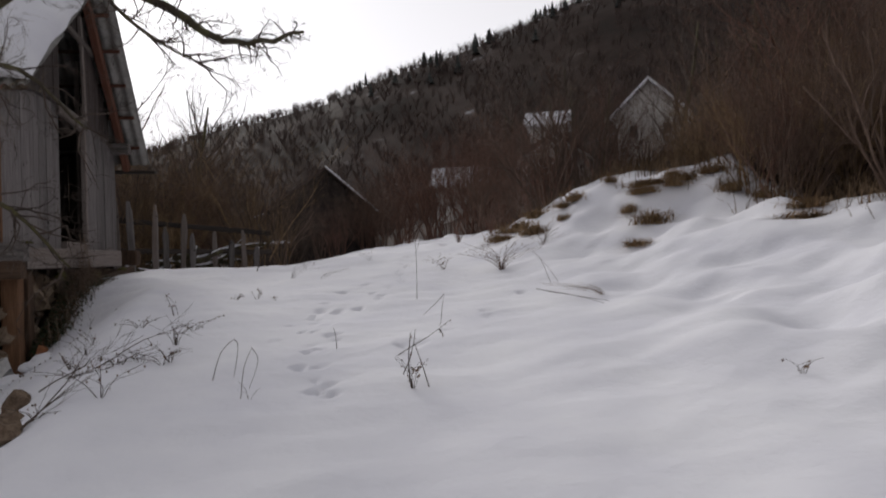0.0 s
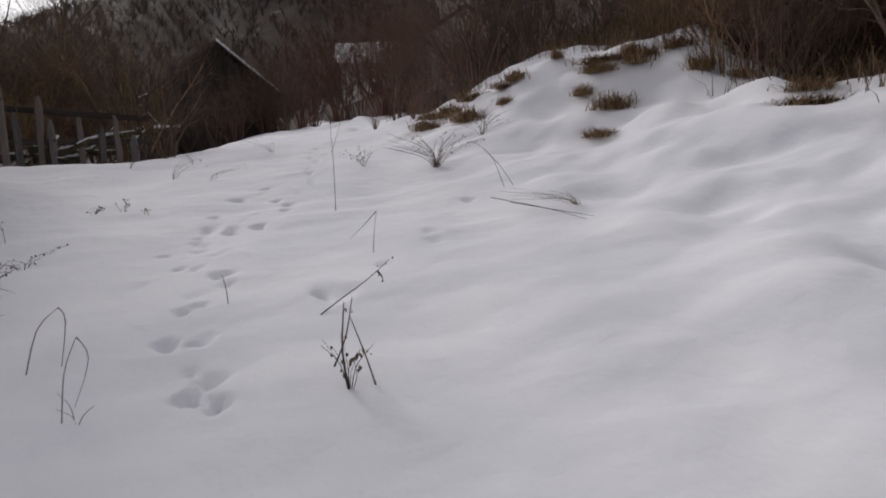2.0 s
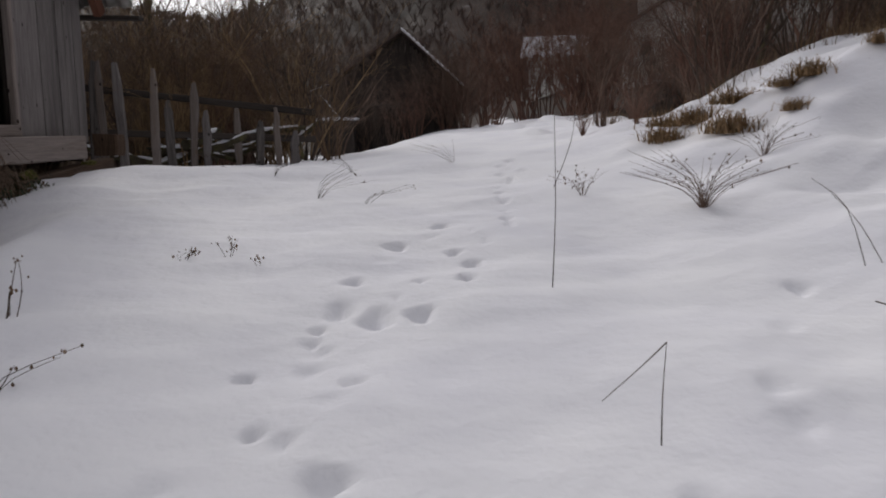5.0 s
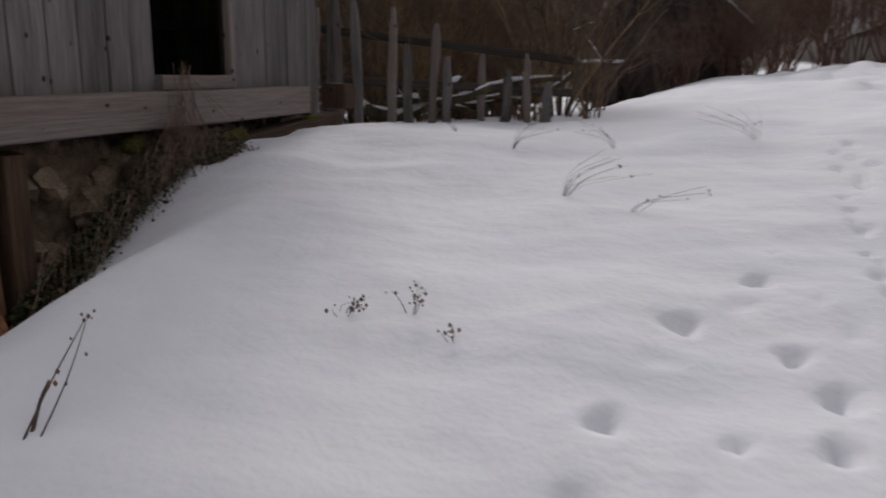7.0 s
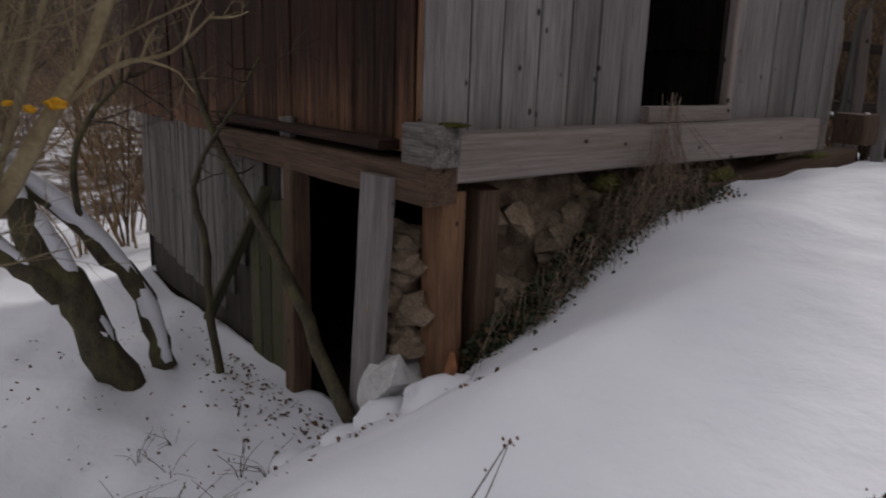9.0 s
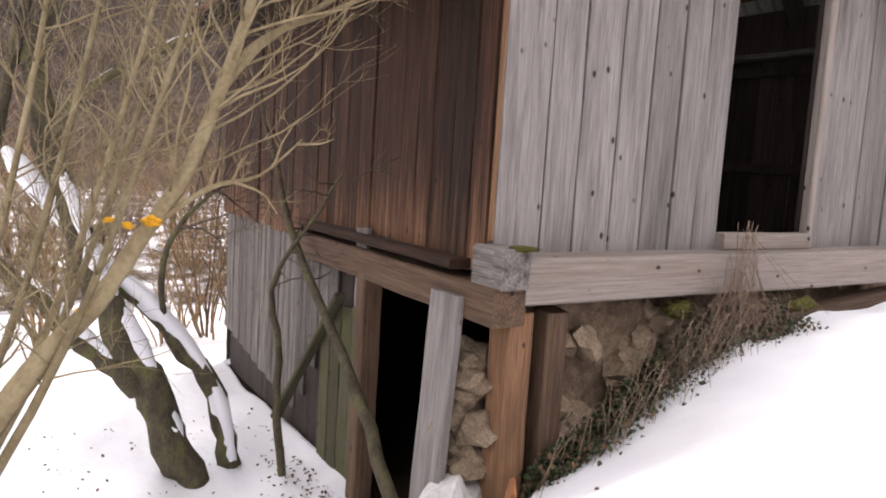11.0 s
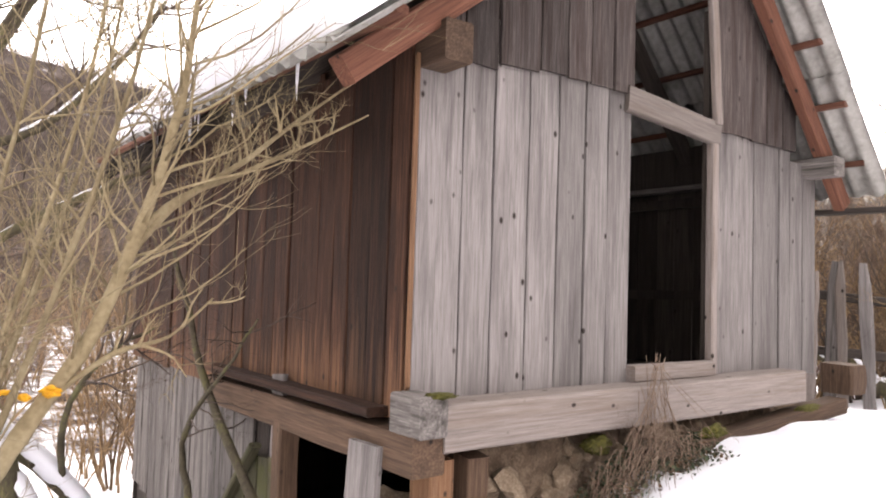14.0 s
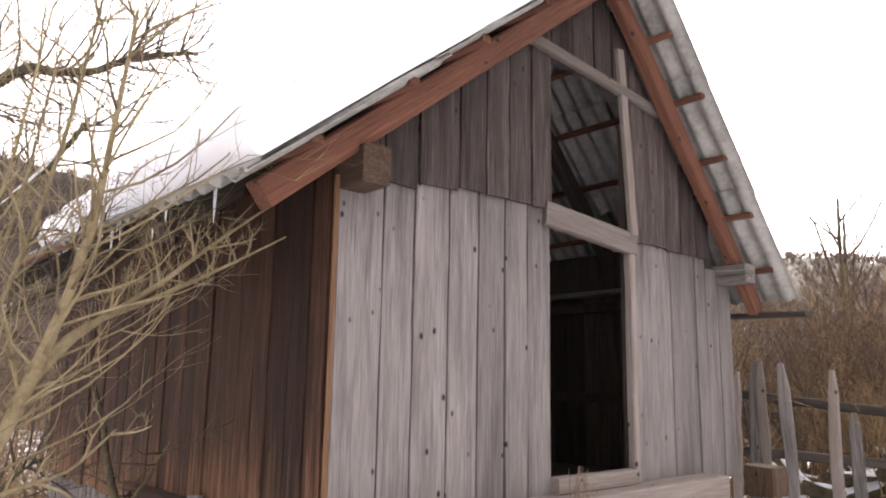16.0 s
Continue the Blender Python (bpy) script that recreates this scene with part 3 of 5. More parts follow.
# door and loft opening: jambs, cross rails
beam("door_jamb", (-4.44, 12.05, 1.62), (-4.44, 12.05, 3.6), 0.08, 0.07, SILL_WOOD, barn, "pale door jamb", 1).matrix_basis = barn_inv @ pose(-4.44, 12.05, 1.62)
lintel = beam("lintel", (-4.43, 10.95, 3.73), (-4.43, 12.10, 3.63), 0.07, 0.19, SILL_WOOD, barn, "weathered cross rail between doorway and loft opening", 2)
stud = beam("loft_stud", (-4.40, 12.06, 3.7), (-4.40, 11.92, 5.36), 0.05, 0.09, SILL_WOOD, barn, "grey upright batten beside the loft opening", 3)
rail = beam("loft_rail", (-4.40, 10.72, 5.1), (-4.40, 12.72, 4.9), 0.06, 0.09, SILL_WOOD, barn, "grey diagonal rail over the loft opening", 4)
sill = beam("sill_beam", (-4.34, 9.17, 1.497), (-4.34, 13.13, 1.535), 0.28, 0.27, SILL_WOOD, barn, "pale squared sill beam", 5)
for o in (lintel, stud, rail, sill):
    o.matrix_basis = barn_inv @ o.matrix_basis


def barn_beam(name, a, b, w, h, mat, label="", seed=0, roll=0.0):
    o = beam(name, a, b, w, h, mat, barn, label, seed, roll)
    o.matrix_basis = barn_inv @ o.matrix_basis
    return o


barn_beam("threshold", (-4.43, 11.03, 1.71), (-4.43, 12.02, 1.715), 0.12, 0.12, SILL_WOOD, "worn threshold board", 6)
barn_beam("corner_block", (-4.44, 9.08, 1.575), (-4.17, 9.08, 1.575), 0.21, 0.23, STAINED_WOOD, "notched beam end at the corner", 7)
barn_beam("side_beam", (-7.4, 9.08, 1.36), (-4.21, 9.08, 1.36), 0.24, 0.22, BEAM_WOOD, "brown squared beam over the lower doorway", 8)
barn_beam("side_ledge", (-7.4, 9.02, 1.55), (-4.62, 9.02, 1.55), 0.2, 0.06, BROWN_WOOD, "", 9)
barn_beam("bottom_beam", (-4.27, 11.2, 1.12), (-4.27, 13.8, 1.33), 0.2, 0.14, BEAM_WOOD, "mossy lower beam", 10)
barn_beam("wall_plate", (-10.1, 9.20, 3.70), (-4.19, 9.20, 3.70), 0.2, 0.24, BEAM_WOOD, "squared wall plate with a sawn end", 11)
barn_beam("wall_plate", (-10.1, 13.6, 3.52), (-4.14, 13.6, 3.52), 0.2, 0.18, STAINED_WOOD, "squared wall plate with a sawn end", 12)
barn_beam("eave_plank", (-8.6, 14.0, 3.2), (-3.8, 14.0, 3.14), 0.16, 0.05, DARK_WOOD, "dark plank under the eave", 13)
# rafters: the front pair outside the boards, four pairs inside, coloured darker as indoor shade
for i, x in enumerate((-4.30, -5.7, -7.1, -8.5, -9.9)):
    w = 0.11
    barn_beam("rafter", (x, 8.5, front_roof(8.5) - 0.11), (x, 11.70, front_roof(11.66) - 0.08), w, 0.17, RED_WOOD if i == 0 else DARK_WOOD, "reddish sawn rafter" if i == 0 else "", 20 + i)
    barn_beam("rafter", (x, 13.98, front_roof(13.98) - 0.12), (x, 11.62, front_roof(11.66) - 0.08), w, 0.16, RED_WOOD if i == 0 else DARK_WOOD, "reddish sawn rafter" if i == 0 else "", 30 + i)


def slope_pose(side, f, x):
    """A frame on the roof at x, f metres down from the ridge: local x along the ridge, y down the slope, z outwards."""
    run = Vector((0, -1, -0.787)).normalized() if side < 0 else Vector((0, 1, -1.153)).normalized()
    ax = Vector((-1, 0, 0)) if side < 0 else Vector((1, 0, 0))
    ax = ax if ax.cross(run).z > 0 else -ax
    out = ax.cross(run)
    m = Matrix((ax, run, out)).transposed().to_4x4()
    m.translation = Vector((x, 11.66, 6.02)) + run * f
    return m


for side, length in ((-1, 4.0), (1, 3.4)):
    for k in range(6):
        f = 0.12 + k * (length - 0.25) / 5
        m = slope_pose(side, f, 0)
        c = m.translation + (m.to_3x3() @ Vector((0, 0, 0.03)))
        barn_beam("batten", (-10.2, c.y, c.z), (-3.86 - (0.14 if side > 0 else 0) - 0.03 * (k % 2), c.y, c.z), 0.07, 0.05, RED_WOOD, "", 40 + k + 10 * side)


def sheet_mesh(w, l, seed):
    """A corrugated sheet, waves across x, l long in y."""
    rng = random.Random(seed)
    n = int(w / 0.177 * 8)
    v, f = [], []
    rows = 4
    for layer in (0.0, -0.007):
        for j in range(rows):
            for i in range(n + 1):
                x = w * i / n
                ch = rng.uniform(-0.012, 0.012) if j in (0, rows - 1) else 0
                v.append((x, l * j / (rows - 1) + ch, 0.026 * math.sin(math.tau * x / 0.177) + layer))
    q = (n + 1) * rows
    for j in range(rows - 1):
        for i in range(n):
            a = j * (n + 1) + i
            f.append((a, a + 1, a + n + 2, a + n + 1))
            f.append((q + a, q + a + n + 1, q + a + n + 2, q + a + 1))
    for j in (0, rows - 1):
        for i in range(n):
            a = j * (n + 1) + i
            f.append((a, a + q, a + q + 1, a + 1) if j else (a, a + 1, a + q + 1, a + q))
    for i in (0, n):
        for j in range(rows - 1):
            a = j * (n + 1) + i
            f.append((a, a + n + 1, a + n + 1 + q, a + q) if i else (a, a + q, a + q + n + 1, a + n + 1))
    me = bpy.data.meshes.new("sheet")
    me.from_pydata(v, [], f)
    me.shade_smooth()
    return me


for side, rows, name in ((-1, 3, "roof_south"), (1, 3, "roof_north")):
    length = 4.28 if side < 0 else 3.56
    roof = barn_beam("roof_ridge" if side < 0 else "roof_lath", (-10.2, 11.66 + side * 0.1, 5.82), (-4.0, 11.66 + side * 0.1, 5.82), 0.05, 0.1, RED_WOOD)
    inv = (barn.matrix_basis @ roof.matrix_basis).inverted()
    shared = [sheet_mesh(1.12, length / rows + 0.12, 5 + q) for q in range(3)]
    for j in range(rows):
        for i in range(6):
            x = (-3.78 - i * 1.06) if side < 0 else (-3.93 - 1.12 - i * 1.06)
            shrink = 1 - (0.03 * i if side < 0 else 0)
            base = slope_pose(side, shrink * j * length / rows - 0.02, x)
            o = link_mesh("sheet", shared[(i + j) % 3], SHEET, roof)
            o.matrix_basis = inv @ base @ pose(0, 0, 0.085 - 0.012 * j + 0.004 * (i % 2), 0.6 * (1 if j else 0), 0, 0) @ Matrix.Diagonal((1, shrink, 1, 1))

# snow on the south slope
rng = random.Random(9)
sv, sf = [], []
NX, NY = 70, 44
sm_ = slope_pose(-1, 0, 0)
for layer in (1, 0):
    for j in range(NY + 1):
        for i in range(NX + 1):
            x = -3.80 - 6.3 * i / NX
            f = (0.05 + 4.21 * j / NY) * (1 - 0.16 * i / NX)
            edge = min(i, NX - i, 3) / 3
            low = min(NY - j, 2) / 2
            th = (0.09 + 0.15 * math.sqrt(edge) * math.sqrt(low) + 0.08 * noise.noise(Vector((x * 1.3, f * 1.3, 2))) * edge + 0.02 * noise.noise(Vector((x * 5, f * 5, 7)))) if layer else 0.0
            e = 0.10 * noise.noise(Vector((f * 1.7, 3.3, 0))) * (1 - edge)
            g = 0.07 * noise.noise(Vector((x * 2.5, 1.3, 0))) * (1 - low)
            p = sm_ @ Vector((0, f + g, 0.10 + max(th, 0.03 if layer else 0)))
            sv.append((x + e, p.y, p.z))
for j in range(NY):
    for i in range(NX):
        a = j * (NX + 1) + i
        sf.append((a, a + NX + 1, a + NX + 2, a + 1))
q = (NX + 1) * (NY + 1)
rim = [i for i in range(NX + 1)] + [j * (NX + 1) + NX for j in range(1, NY + 1)] + [NY * (NX + 1) + i for i in range(NX - 1, -1, -1)] + [j * (NX + 1) for j in range(NY - 1, 0, -1)]
for a, b in zip(rim, rim[1:] + rim[:1]):
    sf.append((a, b, b + q, a + q))
roof_snow = raw("roof_snow", sv, sf, SNOW, None, "", None, True)
tagged(roof_snow, "thick blanket of snow on the barn roof", "snow", kind="stuff")

# south side wall: brown boards above, grey and mossy boards below with the dark lower doorway
wall_south = frame_wall("wall_south", [(-7.2, 9.22, 3.3, 5.4, 0.06, 0.1), (-7.2, 9.22, 2.3, 5.4, 0.06, 0.1), (-9.9, 9.2, 1.6, 0.12, 0.1, 4.2)], "timber frame with brown vertical boards")
srng = random.Random(21)
x = -4.49
i = 0
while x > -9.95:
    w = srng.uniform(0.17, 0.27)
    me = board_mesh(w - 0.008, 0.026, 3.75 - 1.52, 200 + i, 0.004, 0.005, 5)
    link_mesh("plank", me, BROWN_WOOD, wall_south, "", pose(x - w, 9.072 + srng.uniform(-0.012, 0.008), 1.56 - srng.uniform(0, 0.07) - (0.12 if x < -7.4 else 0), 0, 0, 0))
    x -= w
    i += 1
x = -6.62
while x > -9.95:
    w = srng.uniform(0.2, 0.3)
    xm = x - w / 2
    zb = 0.94 - 1.24 * (-6.6 - xm) / 1.06 if xm > -7.66 else -0.3 + 0.13 * (-7.66 - xm)
    zb = max(zb, -0.32)
    me = board_mesh(w - 0.01, 0.026, 1.62 - zb, 300 + i, 0.004, 0.005, 5)
    link_mesh("plank", me, STAINED_WOOD, wall_south, "", pose(x - w, 9.105 + srng.uniform(-0.008, 0.008), zb, 0, 0, 0))
    x -= w
    i += 1
for xg, top in ((-6.05, 0.98), (-6.24, 0.95), (-6.45, 0.92), (-6.66, 0.7)):
    link_mesh("plank", board_mesh(0.19, 0.026, top + 0.5, 320 + i, 0.004, 0.006, 5), MOSSY_WOOD, wall_south, "", pose(xg - 0.19, 9.06, -0.5, 0, 0, 0))
    i += 1
barn_beam("brace", (-7.75, 9.0, -0.4), (-6.35, 9.0, 1.05), 0.1, 0.05, MOSSY_WOOD, "mossy diagonal brace", 57)
barn_beam("brace", (-6.02, 9.03, 1.0), (-6.02, 9.03, 1.62), 0.18, 0.05, GREY_WOOD, "", 58)
barn_beam("door_jamb", (-5.92, 9.04, -0.5), (-5.9, 9.04, 1.3), 0.14, 0.16, BEAM_WOOD, "brown jamb of the lower doorway", 51)
link = board_mesh(0.29, 0.05, 1.75, 77, 0.006, 0.003, 5)
leaning = link_mesh("doorpost_plank", link, GREY_WOOD, barn, "wide grey plank standing beside the lower doorway", barn_inv @ pose(-4.86, 8.86, -0.36, -1.0, 3.0, 4))
barn_beam("inner_post", (-4.98, 9.12, -0.4), (-4.98, 9.12, 1.3), 0.1, 0.14, SILL_WOOD, "", 53)
barn_beam("corner_post", (-4.42, 9.26, -0.1), (-4.42, 9.26, 1.3), 0.2, 0.18, ORANGE_WOOD, "rusty brown corner post", 54)
barn_beam("corner_post", (-4.38, 9.52, 0.0), (-4.38, 9.52, 1.3), 0.16, 0.16, BEAM_WOOD, "brown corner post", 55)
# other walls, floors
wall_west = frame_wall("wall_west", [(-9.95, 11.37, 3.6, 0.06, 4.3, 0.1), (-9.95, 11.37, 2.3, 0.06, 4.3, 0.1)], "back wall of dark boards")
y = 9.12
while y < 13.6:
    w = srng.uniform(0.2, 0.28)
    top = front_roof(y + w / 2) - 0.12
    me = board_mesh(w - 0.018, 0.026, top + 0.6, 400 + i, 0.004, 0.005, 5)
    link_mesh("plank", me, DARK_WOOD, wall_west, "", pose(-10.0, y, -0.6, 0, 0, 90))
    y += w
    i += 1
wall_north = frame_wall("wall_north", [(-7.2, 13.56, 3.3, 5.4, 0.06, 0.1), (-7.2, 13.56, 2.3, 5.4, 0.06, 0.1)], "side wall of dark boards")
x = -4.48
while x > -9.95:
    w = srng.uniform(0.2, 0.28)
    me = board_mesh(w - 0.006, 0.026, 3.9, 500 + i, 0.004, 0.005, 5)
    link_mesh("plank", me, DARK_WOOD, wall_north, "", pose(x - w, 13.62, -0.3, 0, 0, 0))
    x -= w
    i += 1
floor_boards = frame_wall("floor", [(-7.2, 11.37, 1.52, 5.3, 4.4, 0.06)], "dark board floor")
# added boxes behind the boards, blocking light that leaks into the lower room
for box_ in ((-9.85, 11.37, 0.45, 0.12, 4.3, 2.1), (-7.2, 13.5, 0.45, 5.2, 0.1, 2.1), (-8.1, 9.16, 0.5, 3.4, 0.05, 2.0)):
    frame_wall("lower_wall", [box_], "dark box added to keep light out of the lower room")
# unseen strips added to stop light leaking in between walls and roof
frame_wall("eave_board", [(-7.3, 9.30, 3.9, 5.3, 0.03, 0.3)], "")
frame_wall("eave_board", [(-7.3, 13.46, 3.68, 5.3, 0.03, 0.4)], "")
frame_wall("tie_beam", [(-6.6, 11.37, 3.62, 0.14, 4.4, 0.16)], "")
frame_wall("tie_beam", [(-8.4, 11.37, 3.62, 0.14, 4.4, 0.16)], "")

barn_beam("corner_strip", (-4.45, 9.085, 1.7), (-4.45, 9.085, 3.66), 0.02, 0.03, ORANGE_WOOD, "bright brown board edge at the corner", 59)
# footing: earth core with field stones
core = bmesh.new()
bmesh.ops.create_grid(core, x_segments=34, y_segments=16, size=1)
for v in core.verts:
    yy, zz = 9.35 + (v.co.x + 1) / 2 * 4.25, -0.45 + (v.co.y + 1) / 2 * 1.82
    v.co = Vector((-4.50 + 0.07 * noise.noise(Vector((yy * 3, zz * 3, 1))) + 0.04 * noise.noise(Vector((yy * 9, zz * 9, 4))), yy, zz))
bmesh.ops.solidify(core, geom=core.faces[:], thickness=0.25)
footing = part("footing", core, EARTH, barn, "crumbling footing of earth and field stones", barn_inv.copy(), True)


def stone_mesh(seed, r):
    bm = bmesh.new()
    bmesh.ops.create_icosphere(bm, subdivisions=2, radius=r)
    for v in bm.verts:
        d = v.co.normalized()
        v.co = d * r * (1 + 0.8 * noise.noise(d * 1.2 + Vector((seed * 3.7, 0, 0))) + 0.12 * noise.noise(d * 4 + Vector((0, seed, 0))))
    me = bpy.data.meshes.new("stone")
    bm.to_mesh(me)
    bm.free()
    me.materials.append(STONE)
    return me


stones = [stone_mesh(k, 1.0) for k in range(6)]
strng = random.Random(31)
for k in range(34):
    yy = strng.uniform(9.62, 11.6)
    zz = strng.uniform(max(-0.2, h1(-4.2, yy) - 0.05), 1.24)
    o = link_mesh("stone", stones[k % 6], STONE, footing)
    s = strng.uniform(0.07, 0.17)
    o.matrix_basis = pose(-4.46 + strng.uniform(-0.03, 0.04), yy, zz, strng.uniform(-15, 15), strng.uniform(-20, 20), strng.uniform(0, 360)) @ Matrix.Diagonal((s * 0.8, s * 1.15, s * 0.72, 1))
for k in range(16):
    o = link_mesh("stone", stones[(k + 2) % 6], STONE, footing)
    s = strng.uniform(0.08, 0.15)
    o.matrix_basis = pose(-4.66 + strng.uniform(-0.08, 0.12), 9.12 + strng.uniform(-0.05, 0.1), strng.uniform(-0.2, 1.15), 0, 0, strng.uniform(0, 360)) @ Matrix.Diagonal((s, s * 1.1, s * 0.8, 1))

# ---- trees and brush ----
def along(points, n=4):
    """A smooth line through the points."""
    pts = [Vector(p) for p in points]
    out = []
    for i in range(len(pts) - 1):
        p0, p1, p2, p3 = pts[max(i - 1, 0)], pts[i], pts[i + 1], pts[min(i + 2, len(pts) - 1)]
        for k in range(n):
            t = k / n
            out.append(0.5 * (2 * p1 + (p2 - p0) * t + (2 * p0 - 5 * p1 + 4 * p2 - p3) * t * t + (3 * p1 - p0 - 3 * p2 + p3) * t ** 3))
    out.append(pts[-1])
    return out


def limb(tubes, rng, points, r0, r1, sides=7, rough=0.16):
    path = along(points)
    n = len(path) - 1
    tubes.add([p + Vector((rng.gauss(0, 1), rng.gauss(0, 1), rng.gauss(0, 1))) * r0 * rough for p in path], [(r0 + (r1 - r0) * i / n) * rng.uniform(0.92, 1.1) for i in range(n + 1)], sides)
    return path


def snow_on(tubes, path, r, lift, a=0, b=None, push=0.0):
    """A ridge of snow along the top of a bough."""
    p = path[a:b]
    tubes.add([q + Vector((push, 0, lift)) for q in p], [r * (0.35 if i in (0, len(p) - 1) else 0.75 + 0.45 * noise.noise(q * 6)) for i, q in enumerate(p)], 6)


def sprout(rng, sets, path, count, length, radius, depth, kids, lo=0.2, wander=0.16, lift=0.05, lean=None, open_=0.9):
    for _ in range(count):
        f = rng.uniform(lo, 1.0) * (len(path) - 1)
        i = min(int(f), len(path) - 2)
        at = path[i].lerp(path[i + 1], f - i)
        d = (path[i + 1] - path[i]).normalized()
        side = Vector((rng.gauss(0, 1), rng.gauss(0, 1), rng.gauss(0.3, 0.8)))
        if lean:
            side += Vector(lean)
        side = (side - d * side.dot(d)).normalized()
        grow(rng, sets, at, d * 0.6 + side * open_, length * rng.uniform(0.6, 1.2), radius, 1, depth, kids, wander, lift, 0.6, 0.8, lean)


# the old leaning fruit tree below the barn, snow along its boughs
rng = random.Random(3)
old_tree = thing("fruit_tree", Matrix.Identity(4), "old leaning fruit tree with mossy bark and snow on its boughs", "tree")
trunk, boughs, twigs, caps = Tubes(), Tubes(), Tubes(), Tubes()
t1 = limb(trunk, rng, [(-6.75, 8.0, -0.6), (-6.8, 7.9, -0.3), (-6.8, 7.64, 0.39), (-6.8, 7.4, 0.86), (-6.75, 7.2, 1.32), (-6.6, 6.95, 2.1), (-6.4, 6.9, 3.0)], 0.15, 0.07, 12)
t2 = limb(trunk, rng, [(-6.8, 7.95, -0.5), (-6.8, 7.71, 0.1), (-6.8, 7.5, 0.39), (-6.8, 7.2, 0.68), (-6.7, 6.8, 1.15), (-6.6, 6.3, 1.6)], 0.12, 0.05, 8)
t3 = limb(trunk, rng, [(-6.9, 8.34, -0.6), (-6.9, 8.28, -0.23), (-6.9, 8.12, 0.28), (-6.9, 7.78, 0.76), (-6.9, 7.47, 1.08), (-6.8, 7.1, 1.5), (-6.5, 6.7, 2.0)], 0.1, 0.04, 8)
b1 = limb(boughs, rng, [(-6.6, 6.95, 2.1), (-6.4, 7.15, 2.45), (-6.3, 7.61, 2.77), (-6.3, 7.95, 2.97), (-6.2, 8.25, 3.2)], 0.045, 0.015, 6)
b2 = limb(boughs, rng, [(-6.4, 6.9, 3.0), (-6.35, 7.2, 3.9), (-6.3, 7.64, 4.46), (-6.3, 8.07, 4.6), (-6.3, 8.5, 4.85), (-6.3, 8.9, 5.0)], 0.055, 0.015, 6)
b3 = limb(boughs, rng, [(-6.6, 6.6, 1.9), (-6.4, 6.8, 2.9), (-6.3, 7.0, 4.1), (-6.2, 7.3, 5.2)], 0.05, 0.02, 6)
b4 = limb(boughs, rng, [(-6.4, 6.9, 3.0), (-6.3, 7.4, 3.25), (-6.2, 7.8, 3.7), (-6.1, 8.1, 4.2)], 0.035, 0.012, 6)
b5 = limb(boughs, rng, [(-6.9, 7.78, 0.76), (-6.6, 7.7, 1.3), (-6.4, 7.9, 1.75), (-6.3, 8.2, 1.95)], 0.03, 0.01, 6)
for b, c in ((b1, 16), (b2, 54), (b3, 40), (b4, 20), (b5, 8)):
    sprout(rng, [boughs, twigs], b, c, 0.75, 0.010, 3, [5, 5, 4], lean=(0.2, 0.3, 0.1))
snow_on(caps, t3, 0.09, 0.05, 1, None, 0.03)
snow_on(caps, t1, 0.09, 0.11, 4, 20, 0.03)
snow_on(caps, t2, 0.07, 0.065, 3, 17, 0.03)
for b in (b1, b2, b4):
    snow_on(caps, b, 0.022, 0.026, 3, 11)
trunk.obj("trunk", BARK, old_tree)
boughs.obj("bough", BARK, old_tree)
twigs.obj("crown", TWIG_DARK, old_tree)
caps.obj("snow", SNOW, old_tree, "snow lying along the boughs")

# the pale young shrub in front of the barn's corner
rng = random.Random(12)
shrub = thing("shrub", Matrix.Identity(4), "tall pale yellowish bare shrub with orange lichen", "shrub")
stems, fine = Tubes(), Tubes()
X0 = -4.38
main = limb(stems, rng, [(X0, 5.95, -0.5), (X0, 6.4, 0.55), (X0, 6.76, 1.16), (X0, 7.0, 1.43), (X0, 7.16, 1.69), (X0, 7.38, 2.05), (X0, 7.57, 2.58), (X0, 7.70, 3.1), (X0 - 0.05, 7.78, 3.7), (X0 - 0.1, 7.85, 4.3)], 0.062, 0.008, 7, 0.03)
r1 = limb(stems, rng, [(X0, 7.5, 2.45), (X0, 7.72, 2.66), (X0, 7.99, 2.8), (X0, 8.3, 2.97), (X0, 8.72, 3.22)], 0.022, 0.005, 5, 0.03)
r2 = limb(stems, rng, [(X0, 7.45, 2.3), (X0, 7.68, 2.61), (X0, 8.03, 2.88), (X0, 8.3, 3.12), (X0, 8.7, 3.45)], 0.024, 0.005, 5, 0.03)
r3 = limb(stems, rng, [(X0, 7.2, 1.75), (X0 + 0.05, 7.45, 1.95), (X0, 7.7, 2.02), (X0, 7.9, 2.2)], 0.016, 0.004, 5, 0.03)
others = [limb(stems, rng, [(X0 - 0.1, 5.95, -0.5), (X0 + a, 6.5 + b, 1.0), (X0 + a * 1.6, 6.75 + b * 1.5, 2.0), (X0 + a * 2, 6.95 + b * 2, 3.2), (X0 + a * 2.3, 7.05 + b * 2.3, 4.4)], 0.024, 0.005, 6, 0.05)
          for a, b in ((-0.25, 0.22), (-0.1, 0.08), (-0.35, -0.02), (0.05, 0.26), (-0.5, 0.3))]
for b, c, l in ((main, 44, 0.85), (r1, 10, 0.24), (r2, 10, 0.27), (r3, 6, 0.25)):
    sprout(rng, [stems, fine], b, c, l, 0.008, 3, [5, 4, 3], 0.5 if b is main else 0.3, 0.15, 0.07, (0, 0.0, 0.4), 0.7)
for b in others:
    sprout(rng, [stems, fine], b, 36, 0.5, 0.006, 3, [5, 4, 3], 0.25, 0.16, 0.07, (0, 0.0, 0.4), 0.75)
stems.obj("stem", TWIG_YELLOW, shrub)
fine.obj("crown", TWIG_YELLOW, shrub)
